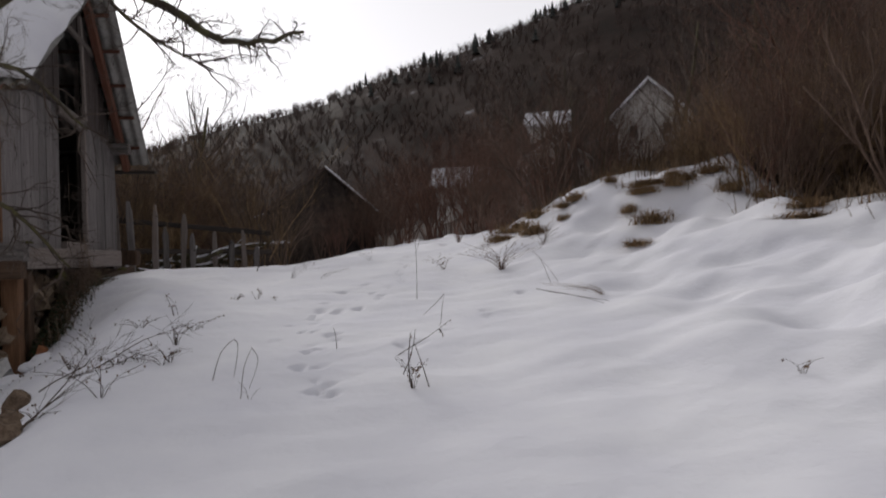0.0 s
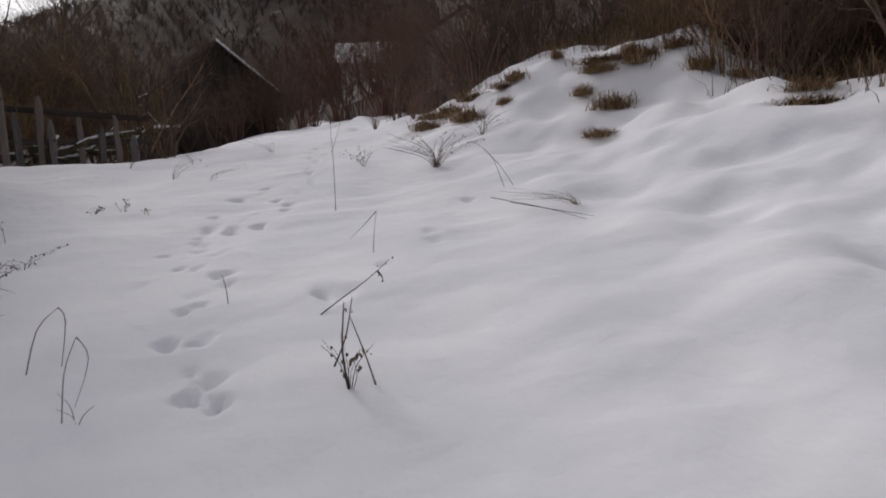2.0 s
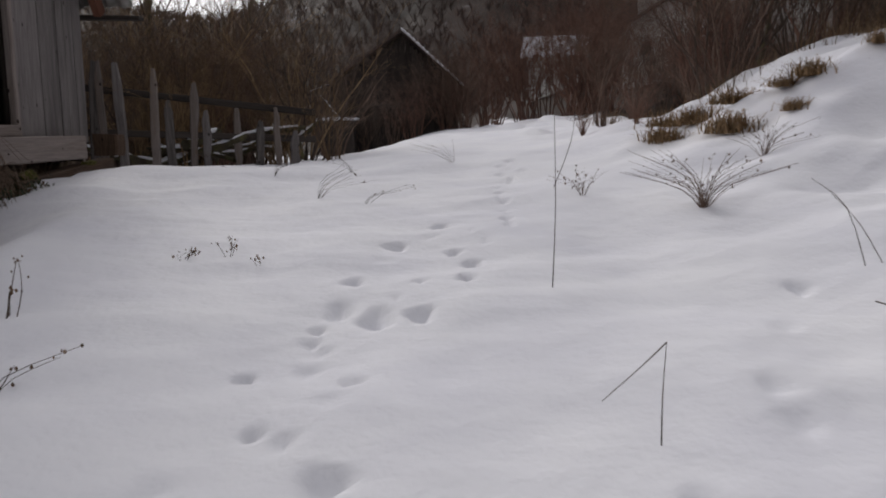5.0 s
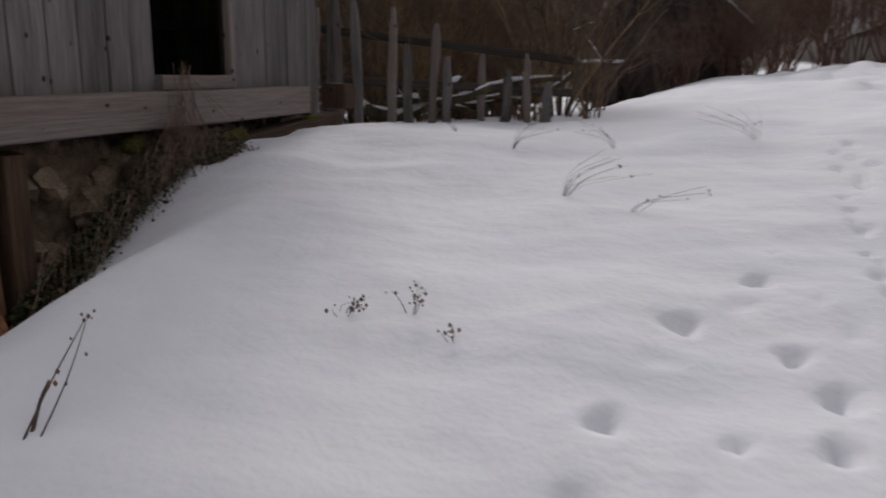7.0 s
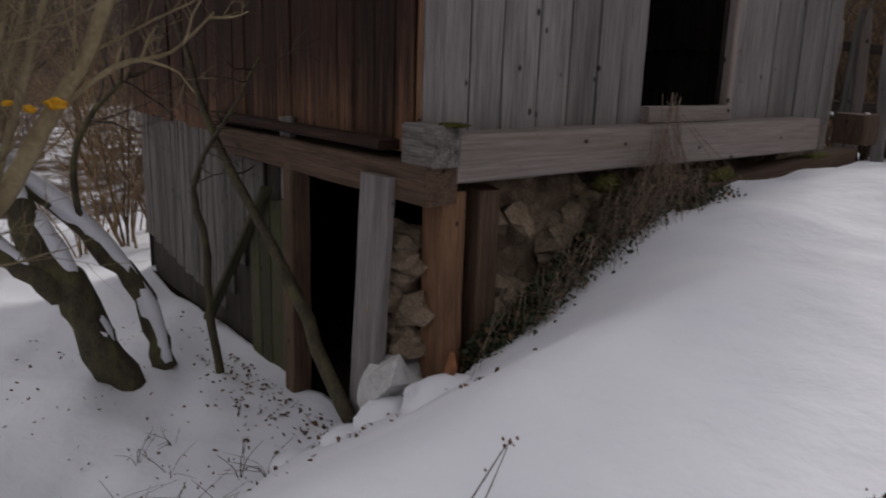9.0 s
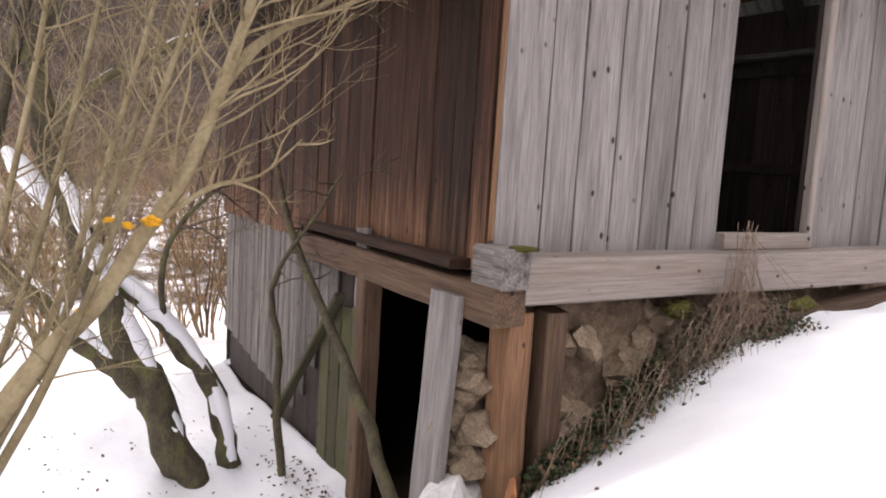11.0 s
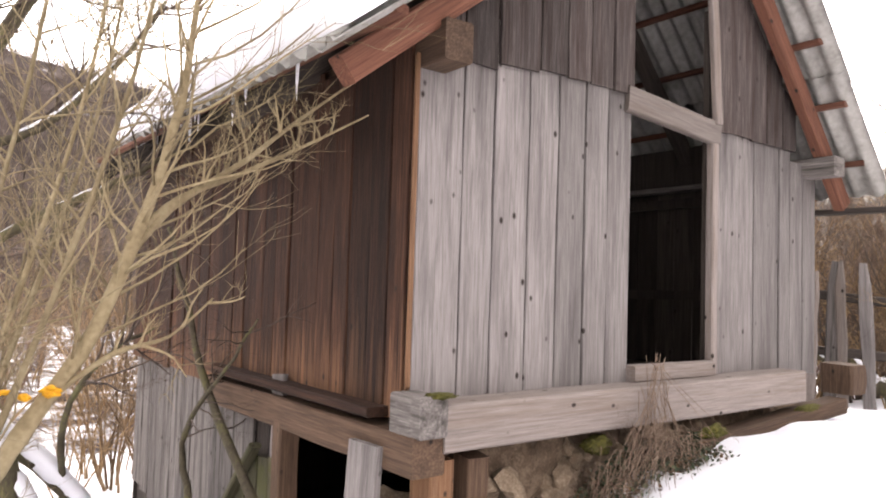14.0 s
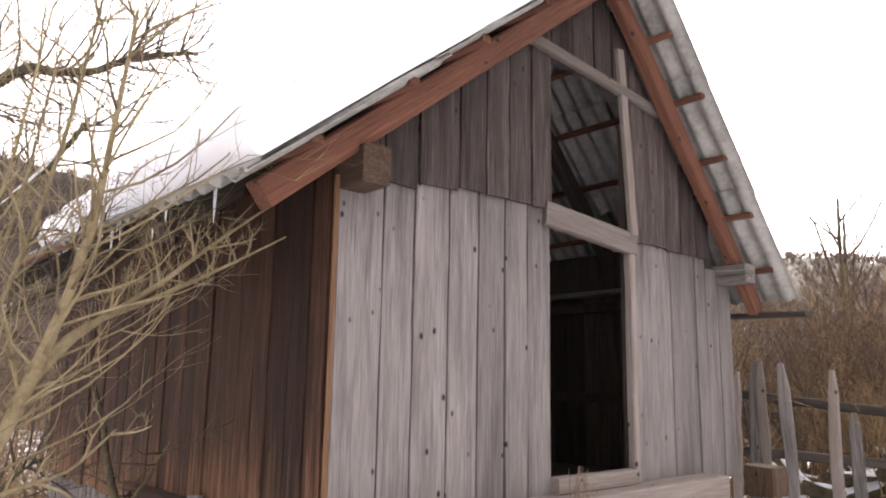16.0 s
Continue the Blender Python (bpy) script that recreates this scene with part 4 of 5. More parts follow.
for lx, ly, lz, lr in ((X0 + 0.03, 7.22, 1.80, 0.05), (X0 + 0.02, 7.12, 1.78, 0.035), (X0, 7.05, 1.80, 0.03), (X0 + 0.03, 6.95, 1.42, 0.035)):
    bm = bmesh.new()
    bmesh.ops.create_icosphere(bm, subdivisions=3, radius=lr * 0.75)
    for v in bm.verts:
        v.co *= 1 + 0.8 * noise.noise(v.co * 40 + Vector((lx, ly * 9, 0)))
        v.co.z *= 0.55
    part("lichen", bm, LICHEN, shrub, "orange lichen", pose(lx, ly, lz))

# the apple tree whose lichened bough hangs over the start of the path
rng = random.Random(6)
apple = thing("apple_tree", Matrix.Identity(4), "dark lichened apple tree with an overhanging bough", "tree")
trunk, boughs, twigs = Tubes(), Tubes(), Tubes()
zb = h1(-3.9, 4.6)
limb(trunk, rng, [(-3.9, 4.6, zb - 0.2), (-3.8, 4.6, zb + 0.8), (-3.6, 4.65, 1.5), (-3.3, 4.7, 2.3)], 0.14, 0.09, 8)
a1 = limb(boughs, rng, [(-3.3, 4.7, 2.3), (-2.7, 4.8, 3.1), (-2.1, 4.85, 3.35), (-1.55, 4.9, 3.12), (-1.25, 4.9, 2.92), (-0.95, 4.9, 2.88), (-0.62, 4.9, 2.96)], 0.06, 0.012, 6, 0.2)
a2 = limb(boughs, rng, [(-2.1, 4.85, 3.35), (-1.8, 4.7, 3.0), (-1.55, 4.7, 2.8), (-1.25, 4.8, 2.66)], 0.018, 0.006, 5, 0.2)
a3 = limb(boughs, rng, [(-3.3, 4.7, 2.3), (-2.8, 4.4, 2.6), (-2.35, 4.4, 2.55), (-2.0, 4.5, 2.2)], 0.03, 0.008, 5, 0.2)
a4 = limb(boughs, rng, [(-3.6, 4.65, 1.5), (-3.0, 4.5, 1.9), (-2.5, 4.6, 1.7), (-2.2, 4.7, 1.3)], 0.03, 0.008, 5, 0.2)
sprout(rng, [boughs, twigs], a1, 46, 0.24, 0.008, 3, [4, 4, 3], 0.2, 0.38, -0.03)
for b in (a2, a3, a4):
    sprout(rng, [boughs, twigs], b, 22, 0.45, 0.007, 3, [4, 4, 3], 0.1, 0.32, -0.03)
trunk.obj("trunk", BARK, apple)
boughs.obj("bough", BARK, apple)
twigs.obj("crown", TWIG_DARK, apple)
caps = Tubes()
snow_on(caps, a1, 0.016, 0.02, 17, 21)
caps.obj("snow", SNOW, apple, "small cap of snow")

# the mossy sapling that leans across the lower doorway
rng = random.Random(8)
sapling = thing("sapling", Matrix.Identity(4), "mossy sapling leaning against the barn's side wall", "tree")
trunk, twigs = Tubes(), Tubes()
s1 = limb(trunk, rng, [(-4.72, 8.8, -0.22), (-5.34, 8.82, 0.30), (-6.03, 8.82, 0.81), (-6.88, 8.82, 1.37), (-7.3, 8.7, 2.2), (-7.6, 8.65, 2.75)], 0.055, 0.018, 7)
s2 = limb(trunk, rng, [(-6.5, 8.65, -0.6), (-6.56, 8.6, 0.0), (-6.63, 8.6, 0.6), (-6.88, 8.62, 1.0), (-6.6, 8.65, 1.35), (-6.1, 8.7, 1.75), (-5.7, 8.7, 2.05)], 0.04, 0.008, 6)
sprout(rng, [trunk, twigs], s1, 12, 0.7, 0.008, 3, [4, 3, 2], 0.5, 0.25, -0.03)
sprout(rng, [trunk, twigs], s2, 8, 0.5, 0.007, 3, [3, 3, 2], 0.4, 0.25, 0.0)
trunk.obj("trunk", BARK, sapling)
twigs.obj("crown", TWIG_DARK, sapling)


def bush_source(seed, mat, stems_n, tall, name="bush", label="tangled bare brown bush standing in snow", lean=0.5):
    rng = random.Random(seed)
    a, b = Tubes(), Tubes()
    for k in range(stems_n):
        an = rng.uniform(0, math.tau)
        w = Vector((math.cos(an) * lean * rng.uniform(0.2, 1), math.sin(an) * lean * rng.uniform(0.2, 1), 1))
        grow(rng, [a, b], (math.cos(an) * 0.12, math.sin(an) * 0.12, -0.1), w, tall * rng.uniform(0.7, 1.1), 0.008 * tall, 0, 3, [6, 4, 3], 0.13, 0.03, 0.55, 0.7)
    e = thing(name, pose(0, 0, -500), label, "bush", "brush on the slopes")
    a.obj("stem", mat, e)
    b.obj("crown", mat, e)
    return e


def tree_source(seed, tall, label, mat=TWIG_DARK):
    rng = random.Random(seed)
    a, b, c = Tubes(), Tubes(), Tubes()
    grow(rng, [a, b, c], (0, 0, -0.2), (rng.gauss(0, 0.08), rng.gauss(0, 0.08), 1), tall, tall * 0.017, 0, 4, [10, 5, 4, 3], 0.07, 0.06, 0.5, 0.75)
    e = thing("tree", pose(0, 0, -500), label, "tree", "bare trees")
    a.obj("trunk", BARK, e)
    b.obj("bough", mat, e)
    c.obj("crown", mat, e)
    return e


sources = [bush_source(40 + k, (TWIG_BROWN, TWIG_BROWN, TWIG_RED, TWIG_DARK, TWIG_RED)[k], 11, 2.0) for k in range(5)]
tan_sources = [bush_source(60 + k, (TUFT, GRASS)[k % 2], 9, 2.0, label="pale tan tangle of bare bushes") for k in range(2)]
trees = [tree_source(80 + k, 6.0, "bare dark tree with a fine twiggy crown") for k in range(3)]
brng = random.Random(17)


def plant(src, x, y, s, sz=1.0):
    copy_thing(src, pose(x, y, h1(x, y) - 0.05, brng.uniform(-6, 6), brng.uniform(-6, 6), brng.uniform(0, 360)) @ Matrix.Diagonal((s, s, s * sz, 1)))


def plant_at(src, x, y, s):
    o = copy_thing(src, pose(x, y, h1(x, y) - 0.05, brng.uniform(-6, 6), brng.uniform(-6, 6), brng.uniform(0, 360)))
    o.scale = (s, s, s)


def strew(srcs, count, x0, x1, y0, y1, s0, s1, clear=None):
    made = 0
    while made < count:
        x, y = brng.uniform(x0, x1), brng.uniform(y0, y1)
        if clear and clear(x, y):
            continue
        plant_at(brng.choice(srcs), x, y, brng.uniform(s0, s1))
        made += 1


path_clear = lambda x, y: (abs(x - 1.6 - 0.08 * (y - 15)) < 1.3 and y < 34) or (-4.5 < x < 1.2 and 18.6 < y < 32) or (-4.6 < x < 1.8 and 26 < y < 39)
far_clear = lambda x, y: path_clear(x, y) or (30 < y < 46 and (abs(x - 0.285 * y + 0.6) < 1.5 or abs(x - 0.435 * y) < 1.5))
strew(sources[:4], 14, -9, -2.2, 17.2, 26, 0.8, 1.7, path_clear)
strew(sources[:4], 14, -2.6, 1.4, 31.0, 32.4, 0.7, 1.3)
strew(sources[:3] + tan_sources, 30, 5.0, 8.0, 7.4, 11.5, 0.4, 0.8)
strew(sources[:4], 16, 5.6, 9.5, 6.0, 12, 0.7, 1.1)
strew(tan_sources, 12, 5.3, 9.5, 5.5, 12, 0.5, 1.0)
strew(sources, 34, 3.4, 13, 13.5, 28, 0.5, 1.25, path_clear)
strew(sources[:4], 18, 3.6, 8.5, 12.8, 16.5, 0.35, 0.8, path_clear)
strew(sources[:4], 12, 6.0, 12.5, 24, 29, 0.9, 1.5)
strew(sources, 12, 6.3, 13, 6.5, 14, 0.8, 1.7)
strew([sources[2], sources[4]], 16, 1.5, 8, 30, 40, 1.4, 2.3, far_clear)
strew(sources, 22, -28, 30, 32, 62, 1.2, 2.4, far_clear)
strew(tan_sources + sources[:2], 32, -26, -11.2, 0, 22, 1.0, 2.4)
strew(tan_sources, 14, -13.5, -10.6, 4, 12, 0.8, 1.5)
strew(tan_sources[:1] + sources[:4], 30, -9, -1.8, 16.2, 23, 0.6, 1.4, path_clear)
strew(tan_sources, 12, -5.6, -1.6, 15.9, 17.6, 0.45, 0.8)
strew(tan_sources + sources[:2], 12, -7.0, -3.4, 17.4, 20.5, 1.1, 1.7)
strew(trees, 9, -16, -3.5, 22, 36, 0.8, 1.3, path_clear)
strew(trees, 6, 5, 16, 16, 30, 0.7, 1.1, far_clear)
strew(trees, 8, -34, -13, 2, 22, 0.9, 1.4)
strew(trees, 12, -30, 40, 45, 75, 1.0, 1.6)
for x, y, q in ((-4.12, 10.75, 0.2), (-4.08, 10.3, 0.18)):
    plant_at(sources[0], x, y, q)
for src in sources + tan_sources + trees:
    for o in (*src.children, src):
        bpy.data.objects.remove(o)

# bare forest and conifers on the mountain
frng = np.random.RandomState(5)


def forest(name, count, mat, kind, label):
    v, f = [], []
    made = 0
    while made < count:
        r, az = frng.uniform(70, 285), frng.uniform(-1.9, 0.95)
        x, y = r * math.sin(az), r * math.cos(az)
        if kind == "conifer" and (r < 190 or az < 0.02 or frng.rand() < 0.4):
            continue
        z = h1(x, y)
        made += 1
        if kind == "conifer":
            hh, ww = frng.uniform(2.5, 5.5), frng.uniform(0.8, 1.4)
            for tier in range(4):
                zb, zt, w = z + hh * (0.08 + 0.22 * tier), z + hh * (0.42 + 0.2 * tier), ww * (1 - 0.22 * tier)
                b = len(v)
                for k in range(6):
                    a = math.tau * k / 6 + frng.uniform(-0.3, 0.3)
                    v.append((x + w * math.cos(a), y + w * math.sin(a), zb + frng.uniform(-0.3, 0.3)))
                v.append((x, y, min(zt, z + hh)))
                f += [(b + k, b + (k + 1) % 6, b + 6) for k in range(6)]
        else:
            hh = frng.uniform(2.0, 4.6)
            for k in range(11):
                a, sp = frng.uniform(0, math.tau), frng.uniform(0.5, 2.4)
                z0 = z + hh * frng.uniform(0.0, 0.35)
                dx, dy = math.cos(a) * sp, math.sin(a) * sp
                w = frng.uniform(0.03, 0.1)
                b = len(v)
                v += [(x - w, y, z0), (x + w, y, z0), (x, y + w, z0), (x + dx, y + dy, z + hh * frng.uniform(0.6, 1.0))]
                f += [(b, b + 1, b + 3), (b + 1, b + 2, b + 3), (b + 2, b, b + 3)]
    o = raw(name, v, f, mat)
    tagged(o, label, "forest", kind="stuff")


forest("forest", 11000, FOREST, "bare", "leafless brown forest covering the mountain slope")
forest("conifers", 110, CONIFER, "conifer", "dark conifers along the mountain ridge")


# ---- dry grass ----
def blades(rng, n, place, tall, lean, width=0.006):
    v, f = [], []
    for _ in range(n):
        x, y, z = place(rng)
        t, a = tall * rng.uniform(0.5, 1.15), rng.uniform(0, math.tau)
        l = lean * rng.uniform(0.3, 1.3)
        dx, dy = math.cos(a), math.sin(a)
        sx, sy = -dy * width, dx * width
        b = len(v)
        for s, up, out in ((0, 0, 0), (0.45, 0.55, 0.18), (0.8, 0.85, 0.55), (1, 0.8, 1.0)):
            w = 1 - 0.85 * s
            px, py, pz = x + dx * l * t * out, y + dy * l * t * out, z + t * up * (1 - 0.35 * l)
            v += [(px - sx * w, py - sy * w, pz), (px + sx * w, py + sy * w, pz)]
        for k in range(3):
            q = b + k * 2
            f.append((q, q + 1, q + 3, q + 2))
    return v, f


def bank_place(rng):
    while True:
        x, y = rng.uniform(4.6, 13), rng.uniform(5.5, 15)
        if x > 5.1 - 0.10 * min(max(y - 8, 0), 5) + rng.gauss(0, 0.3):
            return x, y, h1(x, y) - 0.04


grng = random.Random(19)
v, f = blades(grng, 15000, bank_place, 0.5, 1.1, 0.006)
tagged(raw("tall_grass", v, f, GRASS), "tall dry brown grass along the top of the bank", "grass", kind="stuff")


def side_place(rng):
    while True:
        x, y = rng.uniform(2.8, 9), rng.uniform(12.5, 24)
        if abs(x - 1.6 - 0.08 * (y - 15)) > 1.5:
            return x, y, h1(x, y) - 0.04


v, f = blades(grng, 3500, side_place, 0.4, 1.0, 0.006)
tagged(raw("tall_grass", v, f, GRASS), "dry grass under the bushes beside the path", "grass", kind="stuff")

tuft_meshes = []
for k in range(4):
    r = random.Random(90 + k)
    v, f = blades(r, 330, lambda q: (q.gauss(0, 0.10), q.gauss(0, 0.08), -0.03), 0.24, 1.25, 0.006)
    me = bpy.data.meshes.new("grass_tuft")
    me.from_pydata(v, [], f)
    me.materials.append(TUFT)
    tuft_meshes.append(me)
trng = random.Random(23)
spots = [(4.62, 7.05), (3.43, 8.8), (3.75, 9.9), (4.0, 10.1), (4.3, 10.2), (4.5, 10.0), (4.8, 10.2), (3.2, 11.2), (2.9, 11.6), (3.5, 11.4), (3.0, 10.6), (5.0, 9.3), (5.2, 8.8), (5.3, 8.2), (4.86, 7.34), (3.89, 9.36), (3.9, 11.0), (2.7, 12.1), (2.5, 12.6), (5.1, 9.9), (4.1, 10.0), (4.2, 10.3), (4.65, 10.35), (3.35, 11.0), (2.6, 11.0), (2.2, 11.7)]
for k, (x, y) in enumerate(spots):
    o = link_mesh("grass_tuft", tuft_meshes[k % 4], GRASS, None, "", pose(x, y, h1(x, y), 0, 0, trng.uniform(0, 360)))
    o.scale = (trng.uniform(0.5, 1.5), trng.uniform(0.5, 1.4), trng.uniform(0.6, 1.3))
    tagged(o, "flattened tuft of dry grass in the snow", "grass tuft", "tufts on the bank")


# ---- weeds and sticks in the snow ----
def weed(name, x, y, stalks, label, mat=TWIG_DARK, heads=0, seed=0, category="weed"):
    """Stalks are lists of points beside the root; heads: seed heads near their ends."""
    rng = random.Random(seed)
    e = thing(name, pose(x, y, h1(x, y)), label, category, "weeds in the snow")
    ends = []
    for pts, r in stalks:
        p = along(pts, 3)
        t = Tubes()
        t.add(p, [0.55 * r * (1 - 0.6 * i / (len(p) - 1)) for i in range(len(p))], 5)
        t.obj("stalk", mat, e)
        ends += p[len(p) // 2:]
    if heads:
        hv, hf = [], []
        for _ in range(heads):
            c = rng.choice(ends) + Vector((rng.gauss(0, 0.012), rng.gauss(0, 0.012), rng.gauss(0, 0.012)))
            b = len(hv)
            r = rng.uniform(0.004, 0.010)
            for d in ((1, 0, 0), (-0.5, 0.8, 0), (-0.5, -0.8, 0), (0, 0, 1.2), (0, 0, -1.2)):
                hv.append(c + Vector(d) * r)
            hf += [(b, b + 1, b + 3), (b + 1, b + 2, b + 3), (b + 2, b, b + 3), (b + 1, b, b + 4), (b + 2, b + 1, b + 4), (b, b + 2, b + 4)]
        tagged(raw("seed_head", hv, hf, DEAD_LEAF, e), kind="stuff")
    return e


def spray(rng, n, tall, lean, r=0.004, toward=None):
    out = []
    for _ in range(n):
        a = rng.uniform(0, math.tau) if toward is None else toward + rng.gauss(0, 0.5)
        l = lean * rng.uniform(0.4, 1.2)
        t = tall * rng.uniform(0.5, 1.1)
        d = Vector((math.cos(a), math.sin(a), 0))
        out.append(([(0, 0, -0.04), d * l * 0.25 + Vector((rng.gauss(0, 0.02), rng.gauss(0, 0.02), t * 0.5)), d * l + Vector((0, 0, t))], r * rng.uniform(0.6, 1.1)))
    return out


wr = random.Random(33)
weed("weed", 0.0, 4.1, [([(0, 0, -0.05), (-0.02, 0, 0.15), (0.0, 0.02, 0.34)], 0.011), ([(-0.05, 0.05, 0.08), (0, 0.03, 0.2), (0.03, 0, 0.36)], 0.008), ([(0.11, 0, -0.03), (0.07, 0.0, 0.12), (0.02, 0.02, 0.28)], 0.008)] + spray(wr, 9, 0.2, 0.13), "dead weed stalks sticking out of the snow", heads=26, seed=1)
weed("weed", 0.4, 7.75, [([(0, 0, -0.05), (0.01, 0, 0.4), (0.0, 0.02, 0.85)], 0.006), ([(0, 0, 0.5), (0.08, 0, 0.72), (0.1, 0, 0.9)], 0.004)], "single tall thin dry stalk in the snow")
weed("weed", -0.47, 5.36, [([(0, 0, -0.05), (-0.005, 0, 0.08), (-0.02, 0, 0.16)], 0.006)], "short dry stick standing in the snow")
weed("weed", 0.42, 6.25, [([(0.03, -0.1, -0.03), (0.06, 0, 0.12), (0.10, 0.1, 0.26)], 0.005), ([(0.10, 0.1, 0.26), (0.02, 0.1, 0.18), (-0.10, 0.1, 0.07)], 0.005)], "bent dry stalk in the snow")
weed("small_bush", 1.66, 9.1, spray(wr, 46, 0.36, 0.5, 0.005), "low twiggy dead shrub with dark seed heads", TWIG_BROWN, 60, 2, "shrub")
weed("small_bush", 1.0, 9.9, spray(wr, 14, 0.2, 0.3, 0.004), "low twiggy dead shrub with dark seed heads", TWIG_BROWN, 30, 3, "shrub")
weed("small_bush", 2.5, 10.1, spray(wr, 22, 0.28, 0.35, 0.004), "low twiggy dead shrub with dark seed heads", TWIG_BROWN, 30, 4, "shrub")
weed("small_bush", 1.9, 14.2, spray(wr, 40, 0.7, 0.6, 0.006), "low twiggy dead shrub beside the path", TWIG_RED, 40, 5, "shrub")
weed("small_bush", 2.7, 14.6, spray(wr, 40, 0.7, 0.6, 0.006), "low twiggy dead shrub beside the path", TWIG_BROWN, 30, 16, "shrub")
weed("small_bush", 3.0, 13.2, spray(wr, 44, 0.6, 0.7, 0.006), "low twiggy dead shrub beside the path", TWIG_BROWN, 30, 17, "shrub")
weed("small_bush", 2.4, 13.4, spray(wr, 40, 0.6, 0.6, 0.006), "low twiggy dead shrub beside the path", TWIG_RED, 40, 6, "shrub")
weed("weed", -1.66, 8.5, spray(wr, 7, 0.06, 0.12, 0.004), "little cluster of dark seed heads on the snow", heads=22, seed=7)
weed("weed", -1.42, 8.6, spray(wr, 5, 0.12, 0.1, 0.004), "little cluster of dark seed heads on the snow", heads=16, seed=8)
weed("weed", -1.19, 8.42, spray(wr, 3, 0.05, 0.07, 0.004), "little cluster of dark seed heads on the snow", heads=8, seed=9)
weed("weed", -2.1, 7.38, [([(0, -0.02, -0.05), (-0.08, 0.2, 0.08), (-0.2, 0.5, 0.2)], 0.008), ([(0.03, 0, -0.05), (-0.05, 0.25, 0.1), (-0.19, 0.5, 0.21)], 0.006), ([(-0.04, 0.1, 0), (-0.07, 0.17, 0.07), (-0.09, 0.22, 0.1)], 0.013)], "dry forked stalk with a brown seed head on the slope", heads=14, seed=10)
for x, y, n, t in ((-1.14, 10.5, 9, 0.35), (-0.72, 10.2, 5, 0.2), (-1.8, 12.0, 8, 0.35), (-1.0, 12.3, 8, 0.3), (0.1, 12.6, 7, 0.35), (-2.5, 12.8, 6, 0.3)):
    weed("weed", x, y, spray(wr, n, t * 0.75, 0.45, 0.0032, wr.choice((0.0, 3.0))), "thin dry stems bent over the snow", heads=5, seed=int(x * 10 + y))
weed("weed", -1.2, 4.75, [([(-0.12, 0, -0.05), (-0.06, 0.05, 0.17), (0.03, 0.08, 0.26)], 0.006), ([(0.03, 0.08, 0.26), (0.06, 0.05, 0.2), (0.02, 0.02, -0.04)], 0.006)], "looped dry stem in the snow")
weed("weed", -1.0, 4.15, [([(-0.05, 0, -0.05), (-0.03, 0.05, 0.17), (0.02, 0.08, 0.3)], 0.005), ([(0.02, 0.08, 0.3), (0.06, 0.05, 0.22), (0.0, 0.02, 0.05)], 0.004)] + spray(wr, 3, 0.1, 0.1), "looped dry stem in the snow")
weed("weed", -0.02, 5.0, [([(0, 0, 0.0), (0.16, 0.12, 0.07), (0.29, 0.2, 0.13), (0.42, 0.28, 0.21)], 0.007), ([(0.34, 0.23, 0.16), (0.36, 0.24, 0.13), (0.37, 0.25, 0.11)], 0.012)], "thin dry stalk leaning over the snow", heads=6, seed=44)
weed("weed", 1.8, 6.45, [([(-0.25, 0.5, 0.1), (0, 0.0, 0.04), (0.15, -0.4, -0.02)], 0.006), ([(-0.2, 0.2, 0.08), (0.0, -0.1, 0.04), (0.2, -0.4, 0.0)], 0.006)], "long dry stems lying on the snow")
weed("grass_spray", 2.15, 6.6, spray(wr, 16, 0.12, 0.55, 0.004, 3.4), "pale dry grass bent flat over the snow", GRASS)
weed("weed", 1.9, 7.6, [([(0, 0, -0.03), (-0.12, 0, 0.28), (-0.3, 0, 0.42)], 0.005), ([(0.1, 0, -0.03), (-0.05, 0, 0.2), (-0.2, 0, 0.35)], 0.005)], "arched dry stems in the snow")
weed("weed", 2.1, 3.3, spray(wr, 5, 0.08, 0.1), "little dark weed in the snow", heads=8, seed=12)
for k in range(16):
    x, y = wr.uniform(-3.1, -1.7), wr.uniform(2.6, 7.0)
    weed("weed", x, y, spray(wr, wr.randint(4, 9), wr.uniform(0.08, 0.28), wr.uniform(0.12, 0.35), 0.006), "small dead weed with dark heads in the snow", heads=wr.randint(3, 16), seed=200 + k)
for k in range(12):
    x, y = wr.uniform(-6.6, -3.7), wr.uniform(7.2, 8.5)
    weed("weed", x, y, spray(wr, wr.randint(3, 6), wr.uniform(0.08, 0.22), wr.uniform(0.15, 0.4), 0.006), "small dead twigs poking out of the snow", heads=wr.randint(2, 9), seed=240 + k)
for k, (x, y, q) in enumerate(((-2.35, 4.0, 0.13), (-2.55, 4.6, 0.09), (-2.9, 5.6, 0.12))):
    o = link_mesh("clod", stone_mesh(20 + k, q), None, None, "", pose(x, y, h1(x, y) + 0.01, 10, 20, 50 * k))
    o.data.materials.clear()
    o.data.materials.append(EARTH)
    tagged(o, "dark clod of earth poking out of the snow", "clod", "clods on the slope")
